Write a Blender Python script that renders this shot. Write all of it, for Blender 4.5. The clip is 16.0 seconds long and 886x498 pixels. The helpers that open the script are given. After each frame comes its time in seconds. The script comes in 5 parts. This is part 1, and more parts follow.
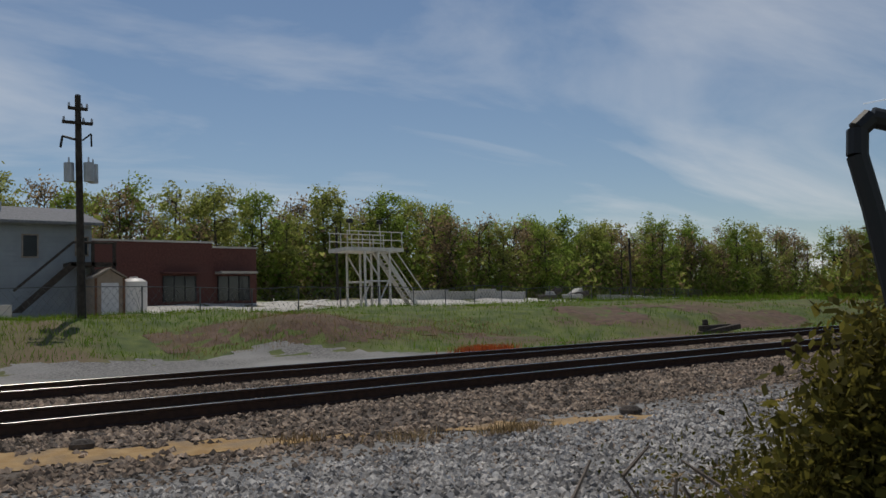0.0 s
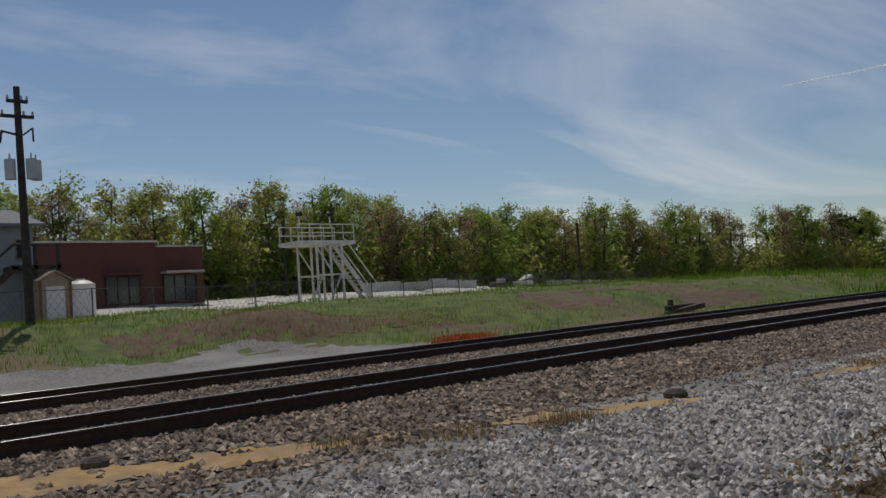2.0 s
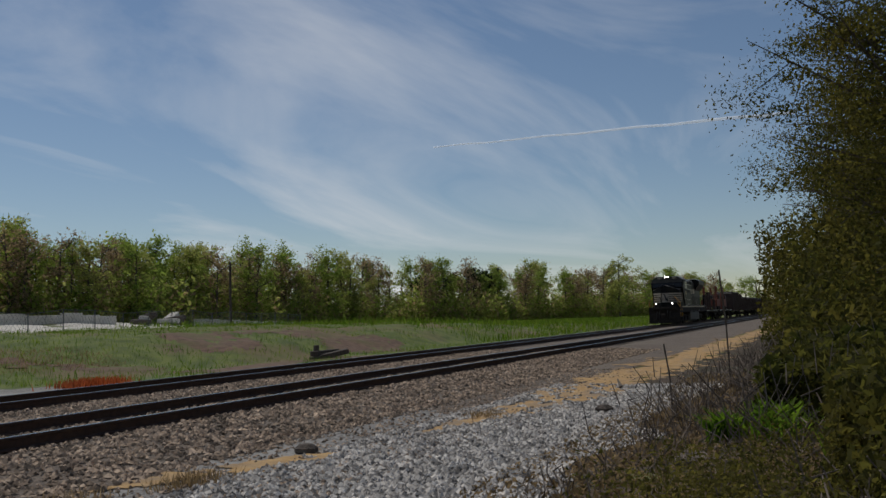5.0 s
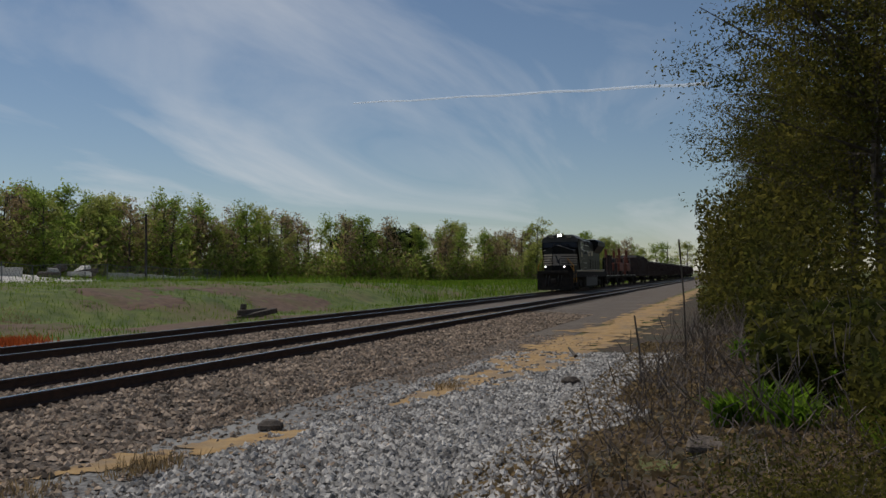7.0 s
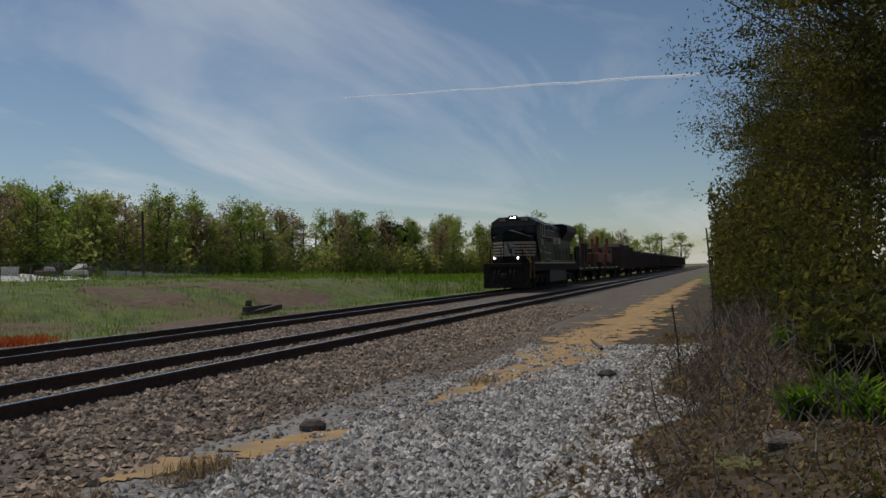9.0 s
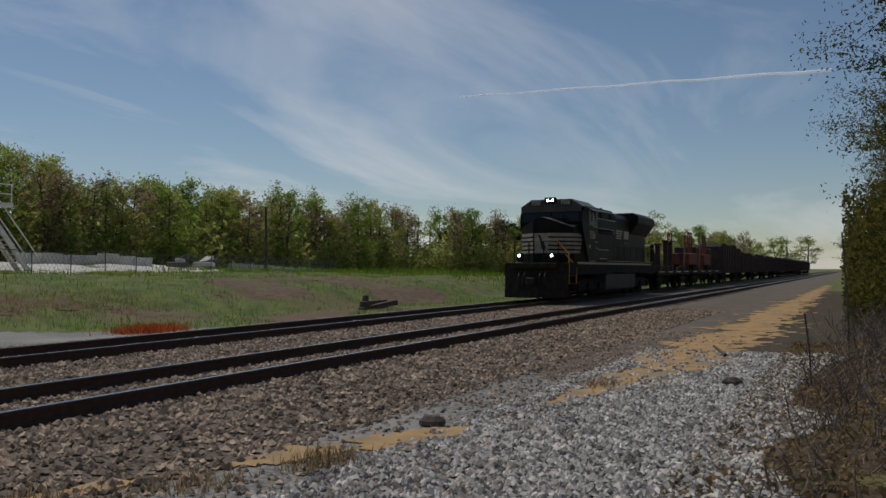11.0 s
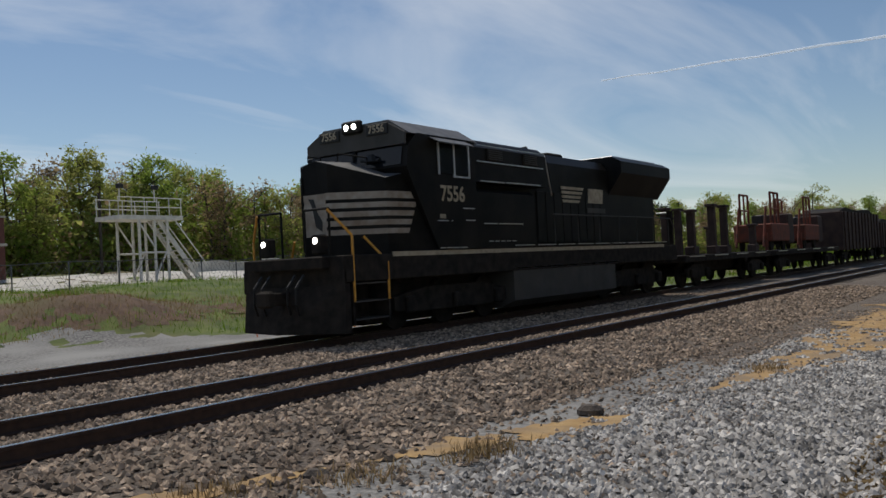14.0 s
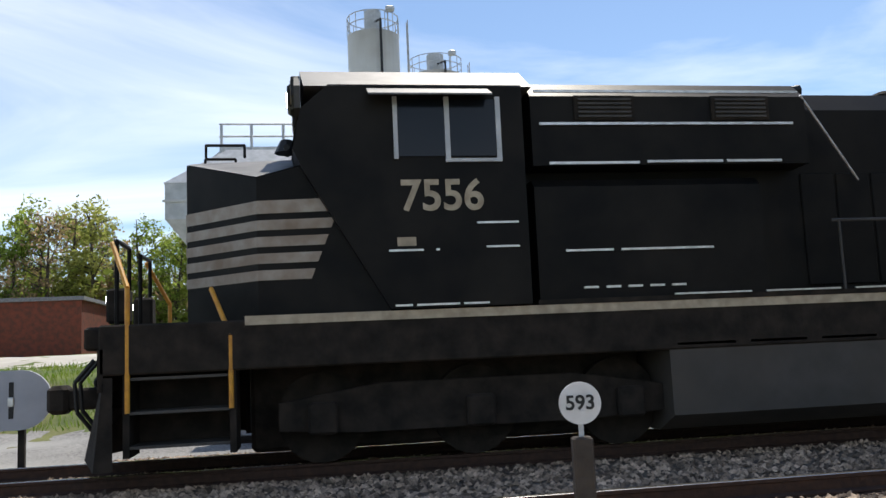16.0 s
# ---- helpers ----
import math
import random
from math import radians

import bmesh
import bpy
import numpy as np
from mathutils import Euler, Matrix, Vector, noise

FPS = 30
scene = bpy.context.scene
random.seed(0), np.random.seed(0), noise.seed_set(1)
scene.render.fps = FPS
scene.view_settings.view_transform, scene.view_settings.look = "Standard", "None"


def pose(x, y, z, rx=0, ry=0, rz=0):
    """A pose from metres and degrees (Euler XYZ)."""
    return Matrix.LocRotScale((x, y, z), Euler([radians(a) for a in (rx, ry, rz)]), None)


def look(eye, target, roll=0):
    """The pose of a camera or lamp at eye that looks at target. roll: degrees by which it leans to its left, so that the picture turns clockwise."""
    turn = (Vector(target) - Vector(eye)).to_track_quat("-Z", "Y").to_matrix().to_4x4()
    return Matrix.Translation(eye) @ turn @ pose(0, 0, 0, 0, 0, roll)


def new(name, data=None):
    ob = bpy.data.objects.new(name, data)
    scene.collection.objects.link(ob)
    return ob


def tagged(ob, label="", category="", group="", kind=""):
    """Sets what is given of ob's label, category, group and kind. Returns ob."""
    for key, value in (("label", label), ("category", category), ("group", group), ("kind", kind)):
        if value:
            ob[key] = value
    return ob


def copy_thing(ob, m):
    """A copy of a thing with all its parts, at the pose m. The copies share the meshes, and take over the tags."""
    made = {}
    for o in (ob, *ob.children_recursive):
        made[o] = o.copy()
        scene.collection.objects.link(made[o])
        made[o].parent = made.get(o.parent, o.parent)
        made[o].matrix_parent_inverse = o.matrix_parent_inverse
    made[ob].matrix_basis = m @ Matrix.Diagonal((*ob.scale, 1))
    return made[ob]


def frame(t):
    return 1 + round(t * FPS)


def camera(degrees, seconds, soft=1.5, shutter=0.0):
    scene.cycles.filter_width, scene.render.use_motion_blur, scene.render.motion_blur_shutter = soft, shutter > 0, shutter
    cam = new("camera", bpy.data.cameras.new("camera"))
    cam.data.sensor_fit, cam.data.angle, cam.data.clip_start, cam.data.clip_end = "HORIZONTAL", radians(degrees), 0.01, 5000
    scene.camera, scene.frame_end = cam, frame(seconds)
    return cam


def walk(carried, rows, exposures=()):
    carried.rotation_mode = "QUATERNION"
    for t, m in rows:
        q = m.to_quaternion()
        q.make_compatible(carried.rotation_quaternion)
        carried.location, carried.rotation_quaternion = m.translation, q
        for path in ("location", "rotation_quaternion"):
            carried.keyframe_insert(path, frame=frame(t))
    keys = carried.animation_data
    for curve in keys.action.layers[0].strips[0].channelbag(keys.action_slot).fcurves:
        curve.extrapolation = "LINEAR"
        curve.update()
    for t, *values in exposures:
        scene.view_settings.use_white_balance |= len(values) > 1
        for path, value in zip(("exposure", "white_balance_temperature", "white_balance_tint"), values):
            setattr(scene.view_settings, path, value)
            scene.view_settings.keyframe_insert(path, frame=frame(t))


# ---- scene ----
cam = camera(55.0, 16.0, soft=1.5)
PATH = [
    (0, (0.668, -10.609, 1.132), (1.906, -9.044, 1.271), -1.7),
    (0.5, (0.633, -10.279, 1.092), (1.887, -8.74, 1.335), -2.3),
    (1, (0.615, -9.829, 1.083), (1.902, -8.307, 1.253), -3),
    (1.5, (0.586, -9.531, 1.266), (1.848, -7.988, 1.429), -3.2),
    (2, (0.36, -9.264, 1.116), (1.71, -7.794, 1.228), -4),
    (2.5, (0.695, -9.386, 1.111), (2.105, -7.969, 1.166), -3.35),
    (3, (0.632, -9.955, 1.173), (2.249, -8.783, 1.289), -3.6),
    (3.5, (0.06, -10.139, 1.283), (1.742, -9.075, 1.477), -3.3),
    (4, (0.264, -9.899, 1.308), (1.975, -8.869, 1.418), -1.8),
    (4.5, (0.366, -9.581, 1.285), (2.139, -8.662, 1.39), -2.5),
    (5, (0.454, -9.389, 1.285), (2.269, -8.566, 1.448), -1.9),
    (5.2, (0.547, -9.302, 1.324), (2.368, -8.48, 1.417), -2.1),
    (7.3, (0.924, -8.255, 1.414), (2.818, -7.615, 1.479), -0.6),
    (7.5, (0.952, -8.158, 1.393), (2.843, -7.508, 1.448), -0.8),
    (8, (0.975, -8.015, 1.421), (2.852, -7.335, 1.547), -2.2),
    (8.5, (1.081, -7.871, 1.401), (2.95, -7.165, 1.484), -1.3),
    (9, (1.046, -7.747, 1.401), (2.943, -7.116, 1.449), -1.4),
    (9.5, (1.07, -7.686, 1.425), (2.918, -6.921, 1.433), -0.8),
    (9.7, (1.036, -7.695, 1.441), (2.868, -6.894, 1.472), -1.3),
    (11.8, (0.997, -7.63, 1.388), (2.787, -6.739, 1.432), 0.3),
    (12, (0.953, -7.676, 1.42), (2.782, -6.867, 1.463), 0.7),
    (12.5, (0.966, -7.726, 1.446), (2.83, -7.003, 1.472), 0.6),
    (13, (1.179, -7.639, 1.42), (3, -6.812, 1.43), -0.6),
    (13.5, (0.894, -7.882, 1.499), (2.607, -6.85, 1.511), -1.65),
    (14, (1.038, -7.636, 1.392), (2.657, -6.463, 1.43), -3),
    (14.5, (0.638, -7.743, 1.483), (2.095, -6.375, 1.558), -4.6),
    (15, (0.523, -7.404, 1.514), (1.789, -5.858, 1.591), -3.9),
    (15.5, (0.564, -6.862, 1.576), (1.419, -5.057, 1.691), -4.9),
    (16, (0.32, -5.75, 1.25), (0.64, -3.783, 1.49), -2.6),
]
walk(cam, [(t, look(eye, target, roll)) for t, eye, target, roll in PATH], [(0, -0.55), (12.5, -0.6), (14.5, -0.1), (15.5, 0.3), (16, 0.75)])

# distance along the track of the locomotive's headlight, by time
RUN = [(0.0, 125.0), (2.5, 106.2), (5.0, 87.3), (7.5, 68.2), (9.0, 55.8), (12.5, 28.0), (13.0, 23.95), (14.0, 15.95), (14.5, 12.3), (15.0, 8.5), (15.5, 4.7), (16.0, 0.32)]
TRACK_Y = (0.7525, 5.5075)
GAUGE = 1.505

# ---- light ----
SUN_DIR = Vector((0.26, 0.52, 1.0)).normalized()
world = bpy.data.worlds.new("sky")
scene.world = world
world.use_nodes = True
wn, wl = world.node_tree.nodes, world.node_tree.links
wn.clear()
sky = wn.new("ShaderNodeTexSky")
sky.sky_type, sky.sun_disc = "NISHITA", False
sky.sun_elevation = math.asin(SUN_DIR.z)
sky.sun_rotation = math.atan2(SUN_DIR.x, SUN_DIR.y)
sky.air_density, sky.dust_density, sky.ozone_density = 1.0, 0.15, 2.2
tc = wn.new("ShaderNodeTexCoord")
sep = wn.new("ShaderNodeSeparateXYZ")
wl.new(tc.outputs["Generated"], sep.inputs[0])


def wmath(op, a, b):
    n = wn.new("ShaderNodeMath")
    n.operation = op
    for k, v in enumerate((a, b)):
        if isinstance(v, (int, float)):
            n.inputs[k].default_value = v
        else:
            wl.new(v, n.inputs[k])
    return n.outputs[0]


# thin cirrus on a flat layer, drawn out along one direction
den = wmath("ADD", wmath("MAXIMUM", sep.outputs["Z"], 0.0), 0.12)
comb = wn.new("ShaderNodeCombineXYZ")
wl.new(wmath("DIVIDE", sep.outputs["X"], den), comb.inputs[0])
wl.new(wmath("DIVIDE", sep.outputs["Y"], den), comb.inputs[1])
mp = wn.new("ShaderNodeMapping")
mp.inputs["Rotation"].default_value = (0, 0, radians(64))
mp.inputs["Scale"].default_value = (0.30, 0.62, 1.0)
mp.inputs["Location"].default_value = (0.35, 0.1, 0.0)
wl.new(comb.outputs[0], mp.inputs["Vector"])
nz = wn.new("ShaderNodeTexNoise")
nz.inputs["Scale"].default_value, nz.inputs["Detail"].default_value = 1.25, 8.0
nz.inputs["Roughness"].default_value, nz.inputs["Distortion"].default_value = 0.56, 0.9
wl.new(mp.outputs[0], nz.inputs["Vector"])
rp = wn.new("ShaderNodeValToRGB")
rp.color_ramp.elements[0].position, rp.color_ramp.elements[1].position = 0.46, 0.76
wl.new(nz.outputs["Fac"], rp.inputs["Fac"])
cloud = wn.new("ShaderNodeMix")
cloud.data_type = "RGBA"
wl.new(wmath("MULTIPLY", rp.outputs["Color"], 0.78), cloud.inputs["Factor"])
wl.new(sky.outputs[0], cloud.inputs["A"])
cloud.inputs["B"].default_value = (10.5, 10.7, 11.0, 1)
bg = wn.new("ShaderNodeBackground")
bg.inputs["Strength"].default_value = 0.088
wl.new(cloud.outputs["Result"], bg.inputs["Color"])
out = wn.new("ShaderNodeOutputWorld")
wl.new(bg.outputs[0], out.inputs["Surface"])
sun = new("sun", bpy.data.lights.new("sun", "SUN"))
sun.data.energy, sun.data.angle, sun.data.color = 3.0, radians(0.6), (1.0, 0.935, 0.83)
sun.matrix_basis = look(SUN_DIR * 100, (0, 0, 0))

# ---- materials ----


def material(name, base, second=None, scale=6.0, rough=0.8, metal=0.0, bump=0.0, bump_scale=None, third=None, third_scale=0.6, spread=(0.35, 0.65), island=0.0, emit=0.0, alpha=1.0, spec=0.5):
    """Two-colour noise at one scale, a third colour as larger stains, fine relief."""
    m = bpy.data.materials.new(name)
    m.use_nodes = True
    n, l = m.node_tree.nodes, m.node_tree.links
    b = n["Principled BSDF"]
    b.inputs["Roughness"].default_value, b.inputs["Metallic"].default_value = rough, metal
    b.inputs["Specular IOR Level"].default_value = spec
    b.inputs["Base Color"].default_value = (*base, 1)
    geo = n.new("ShaderNodeTexCoord")
    last = None
    if second:
        t = n.new("ShaderNodeTexNoise")
        t.inputs["Scale"].default_value, t.inputs["Detail"].default_value = scale, 6
        l.new(geo.outputs["Object"], t.inputs["Vector"])
        r = n.new("ShaderNodeValToRGB")
        r.color_ramp.elements[0].position, r.color_ramp.elements[1].position = spread
        r.color_ramp.elements[0].color, r.color_ramp.elements[1].color = (*base, 1), (*second, 1)
        l.new(t.outputs["Fac"], r.inputs["Fac"])
        last = r.outputs["Color"]
        if third:
            t2 = n.new("ShaderNodeTexNoise")
            t2.inputs["Scale"].default_value, t2.inputs["Detail"].default_value = third_scale, 4
            l.new(geo.outputs["Object"], t2.inputs["Vector"])
            r2 = n.new("ShaderNodeValToRGB")
            r2.color_ramp.elements[0].position, r2.color_ramp.elements[1].position = 0.47, 0.66
            l.new(t2.outputs["Fac"], r2.inputs["Fac"])
            mx = n.new("ShaderNodeMix")
            mx.data_type = "RGBA"
            l.new(r2.outputs["Color"], mx.inputs["Factor"])
            l.new(last, mx.inputs["A"])
            mx.inputs["B"].default_value = (*third, 1)
            last = mx.outputs["Result"]
    if island:
        g = n.new("ShaderNodeNewGeometry")
        h = n.new("ShaderNodeHueSaturation")
        mr = n.new("ShaderNodeMapRange")
        mr.inputs["To Min"].default_value, mr.inputs["To Max"].default_value = 1 - island, 1 + island
        l.new(g.outputs["Random Per Island"], mr.inputs["Value"])
        l.new(mr.outputs[0], h.inputs["Value"])
        if last:
            l.new(last, h.inputs["Color"])
        else:
            h.inputs["Color"].default_value = (*base, 1)
        last = h.outputs["Color"]
    if last:
        l.new(last, b.inputs["Base Color"])
    if bump:
        tb = n.new("ShaderNodeTexNoise")
        tb.inputs["Scale"].default_value, tb.inputs["Detail"].default_value = bump_scale or scale * 4, 5
        l.new(geo.outputs["Object"], tb.inputs["Vector"])
        bp = n.new("ShaderNodeBump")
        bp.inputs["Strength"].default_value, bp.inputs["Distance"].default_value = bump, 0.03
        l.new(tb.outputs["Fac"], bp.inputs["Height"])
        l.new(bp.outputs[0], b.inputs["Normal"])
    if emit:
        b.inputs["Emission Color"].default_value, b.inputs["Emission Strength"].default_value = (*base, 1), emit
    b.inputs["Alpha"].default_value = alpha
    return m


def leafy(name, a, b2, island=0.35):
    """Leaves: diffuse with light passing through."""
    m = material(name, a, b2, scale=0.6, rough=0.7, island=island, spec=0.2)
    n, l = m.node_tree.nodes, m.node_tree.links
    b = n["Principled BSDF"]
    tr = n.new("ShaderNodeBsdfTranslucent")
    src = b.inputs["Base Color"].links[0].from_socket
    l.new(src, tr.inputs["Color"])
    mix = n.new("ShaderNodeMixShader")
    mix.inputs[0].default_value = 0.66
    l.new(b.outputs[0], mix.inputs[1])
    l.new(tr.outputs[0], mix.inputs[2])
    l.new(mix.outputs[0], n["Material Output"].inputs["Surface"])
    return m


M_GRASS = material("grass_soil", (0.065, 0.095, 0.018), (0.14, 0.17, 0.035), 1.3, 0.95, bump=0.6, bump_scale=14, third=(0.16, 0.115, 0.06), third_scale=0.22)
M_BLADE = leafy("grass_blades", (0.085, 0.18, 0.012), (0.19, 0.25, 0.03))
M_DRY = leafy("dry_grass", (0.20, 0.14, 0.07), (0.32, 0.235, 0.13))
M_GRAVEL = material("gravel_bed", (0.065, 0.05, 0.04), (0.20, 0.16, 0.125), 24, 0.95, bump=0.9, bump_scale=30, third=(0.16, 0.13, 0.10), third_scale=0.5)
M_LOT = material("gravel_lot", (0.10, 0.096, 0.09), (0.30, 0.285, 0.265), 16, 0.95, bump=0.7, bump_scale=26, third=(0.30, 0.29, 0.27), third_scale=0.3)
M_SAND = material("ochre_sand", (0.36, 0.215, 0.08), (0.47, 0.31, 0.14), 5, 0.95, bump=0.5, bump_scale=30, third=(0.28, 0.20, 0.12), third_scale=1.8)
M_STONE = material("light_gravel_stones", (0.31, 0.285, 0.255), (0.51, 0.475, 0.43), 3, 0.85, island=0.7)
M_BALLAST = material("ballast_stones", (0.20, 0.145, 0.10), (0.42, 0.315, 0.225), 3, 0.9, island=0.75)
M_LITTER = material("leaf_litter", (0.035, 0.024, 0.016), (0.10, 0.066, 0.038), 9, 0.95, bump=0.8, bump_scale=25, third=(0.045, 0.042, 0.018), third_scale=0.8)
M_RAIL = material("rusty_rail_side", (0.035, 0.018, 0.012), (0.06, 0.03, 0.018), 12, 0.85, bump=0.2)
M_RAILTOP = material("polished_rail_head", (0.55, 0.53, 0.50), (0.42, 0.40, 0.38), 8, 0.22, metal=1.0)
M_TIE = material("creosoted_tie", (0.045, 0.035, 0.028), (0.12, 0.095, 0.075), 9, 0.9, bump=0.6, bump_scale=40, island=0.3)
M_BLACK = material("black_engine_paint", (0.006, 0.006, 0.0065), (0.012, 0.011, 0.010), 2.5, 0.45, bump=0.05, bump_scale=6, third=(0.018, 0.016, 0.014), third_scale=0.8, spec=0.1)
M_GRIME = material("grimy_black_underframe", (0.015, 0.013, 0.011), (0.036, 0.029, 0.023), 4, 0.9, bump=0.3, spec=0.2)
M_TANKGREY = material("dusty_grey_fuel_tank", (0.04, 0.038, 0.034), (0.065, 0.06, 0.055), 2, 0.7, third=(0.07, 0.06, 0.05))
M_ROOFGREY = material("weathered_roof_and_sunlit_nose_grey", (0.09, 0.088, 0.088), (0.15, 0.145, 0.14), 3, 0.55)
M_WHITE = material("worn_white_stripe_paint", (0.38, 0.335, 0.28), (0.28, 0.225, 0.175), 6, 0.6, third=(0.22, 0.16, 0.11), third_scale=1.6)
M_CREAM = material("faded_cream_lettering", (0.50, 0.42, 0.30), (0.32, 0.26, 0.18), 6, 0.6)
M_YELLOW = material("yellow_handrail_paint", (0.70, 0.33, 0.03), (0.50, 0.22, 0.03), 8, 0.5)
M_GLASS = material("dark_cab_glass", (0.008, 0.011, 0.016), rough=0.1, spec=0.3)
M_LAMP = material("lit_headlight", (1.0, 0.93, 0.82), emit=16.0)
M_DITCH = material("lit_ditch_light", (1.0, 0.95, 0.88), emit=9.0)
# bright metal, for small fittings and for strips that draw sun glints on edges
M_SILVER = material("bright_metal_and_edge_glints", (0.7, 0.7, 0.7), (0.5, 0.5, 0.5), 9, 0.35, metal=0.8)
M_REDMACH = material("rusty_red_machinery", (0.20, 0.045, 0.022), (0.10, 0.035, 0.02), 3, 0.8)
M_CARBROWN = material("brown_freight_car_paint", (0.035, 0.02, 0.016), (0.06, 0.035, 0.026), 2, 0.85)
M_WOODPOLE = material("weathered_pole_wood", (0.035, 0.027, 0.021), (0.07, 0.055, 0.043), 6, 0.9, bump=0.4)
M_GALV = material("galvanised_steel", (0.42, 0.43, 0.44), (0.55, 0.56, 0.57), 3, 0.5, metal=0.3)
M_CONC = material("pale_concrete", (0.50, 0.47, 0.41), (0.62, 0.59, 0.53), 1.2, 0.9, bump=0.2, third=(0.40, 0.37, 0.32), third_scale=0.15)
M_SILO = material("silo_grey_white_paint", (0.62, 0.62, 0.61), (0.72, 0.72, 0.71), 0.8, 0.55, third=(0.42, 0.40, 0.37), third_scale=0.2)
M_STEELW = material("pale_tower_steel", (0.55, 0.52, 0.45), (0.68, 0.65, 0.58), 3, 0.6)
M_SIDING = material("grey_blue_siding", (0.26, 0.285, 0.30), (0.32, 0.345, 0.36), 1.5, 0.8)
M_ROOF = material("asphalt_shingle_roof", (0.16, 0.16, 0.165), (0.24, 0.24, 0.25), 9, 0.9)
M_BRICK = material("dark_red_brick", (0.10, 0.036, 0.028), (0.14, 0.055, 0.042), 8, 0.9, bump=0.2, third=(0.12, 0.05, 0.04), third_scale=0.3)
M_DARKGLASS = material("dark_window_glass", (0.03, 0.035, 0.04), rough=0.08, spec=0.8)
M_TANKW = material("translucent_white_plastic", (0.78, 0.72, 0.66), (0.72, 0.66, 0.60), 1.5, 0.5)
M_SHEDWOOD = material("brown_shed_siding", (0.30, 0.23, 0.17), (0.36, 0.28, 0.21), 4, 0.85)
M_TRIM = material("brown_shed_trim", (0.16, 0.075, 0.04), (0.20, 0.10, 0.05), 4, 0.8)
M_BOX = material("grey_cabinet_paint", (0.34, 0.35, 0.38), (0.42, 0.43, 0.46), 2, 0.55)
M_ORANGE = material("orange_marker_plastic", (0.85, 0.07, 0.025), (0.75, 0.06, 0.02), 5, 0.5)
M_INK = material("black_paint", (0.012, 0.012, 0.012), rough=0.6)
M_SIGN = material("white_sign_face", (0.72, 0.70, 0.68), (0.62, 0.60, 0.58), 12, 0.6)
M_FENCE = material("chain_link_steel", (0.10, 0.10, 0.10), (0.16, 0.16, 0.16), 5, 0.7)
M_BARK = material("grey_brown_bark", (0.06, 0.047, 0.036), (0.12, 0.10, 0.08), 6, 0.95, bump=0.6)
M_LEAFS = [leafy("spring_leaves_green", (0.20, 0.29, 0.05), (0.32, 0.38, 0.08)), leafy("spring_leaves_yellow", (0.29, 0.34, 0.075), (0.42, 0.41, 0.13)), leafy("budding_leaves_brown", (0.30, 0.22, 0.12), (0.37, 0.27, 0.15)), leafy("pine_needles", (0.025, 0.04, 0.018), (0.035, 0.05, 0.02))]
# olive leaves, coloured darker for the shaded side of backlit trees and brush
M_LEAFNEAR = leafy("olive_leaves_darkened_as_backlit", (0.05, 0.06, 0.012), (0.14, 0.12, 0.026), 0.45)
M_REDWEED = leafy("rust_red_weed", (0.42, 0.10, 0.03), (0.30, 0.09, 0.04))
M_TWIG = material("dead_twig_bark", (0.10, 0.075, 0.055), (0.24, 0.19, 0.15), 5, 0.9, island=0.4)
M_DIRT = material("reddish_brown_soil", (0.10, 0.06, 0.038), (0.17, 0.105, 0.068), 3, 0.95, bump=0.7, bump_scale=14, third=(0.12, 0.10, 0.04), third_scale=0.5)
# slight emission stands in for sunlight on the vapour
M_CONTRAIL = material("glowing_contrail_ice", (0.8, 0.85, 0.92), rough=1.0, emit=0.25, alpha=0.6)

# ---- mesh helpers ----


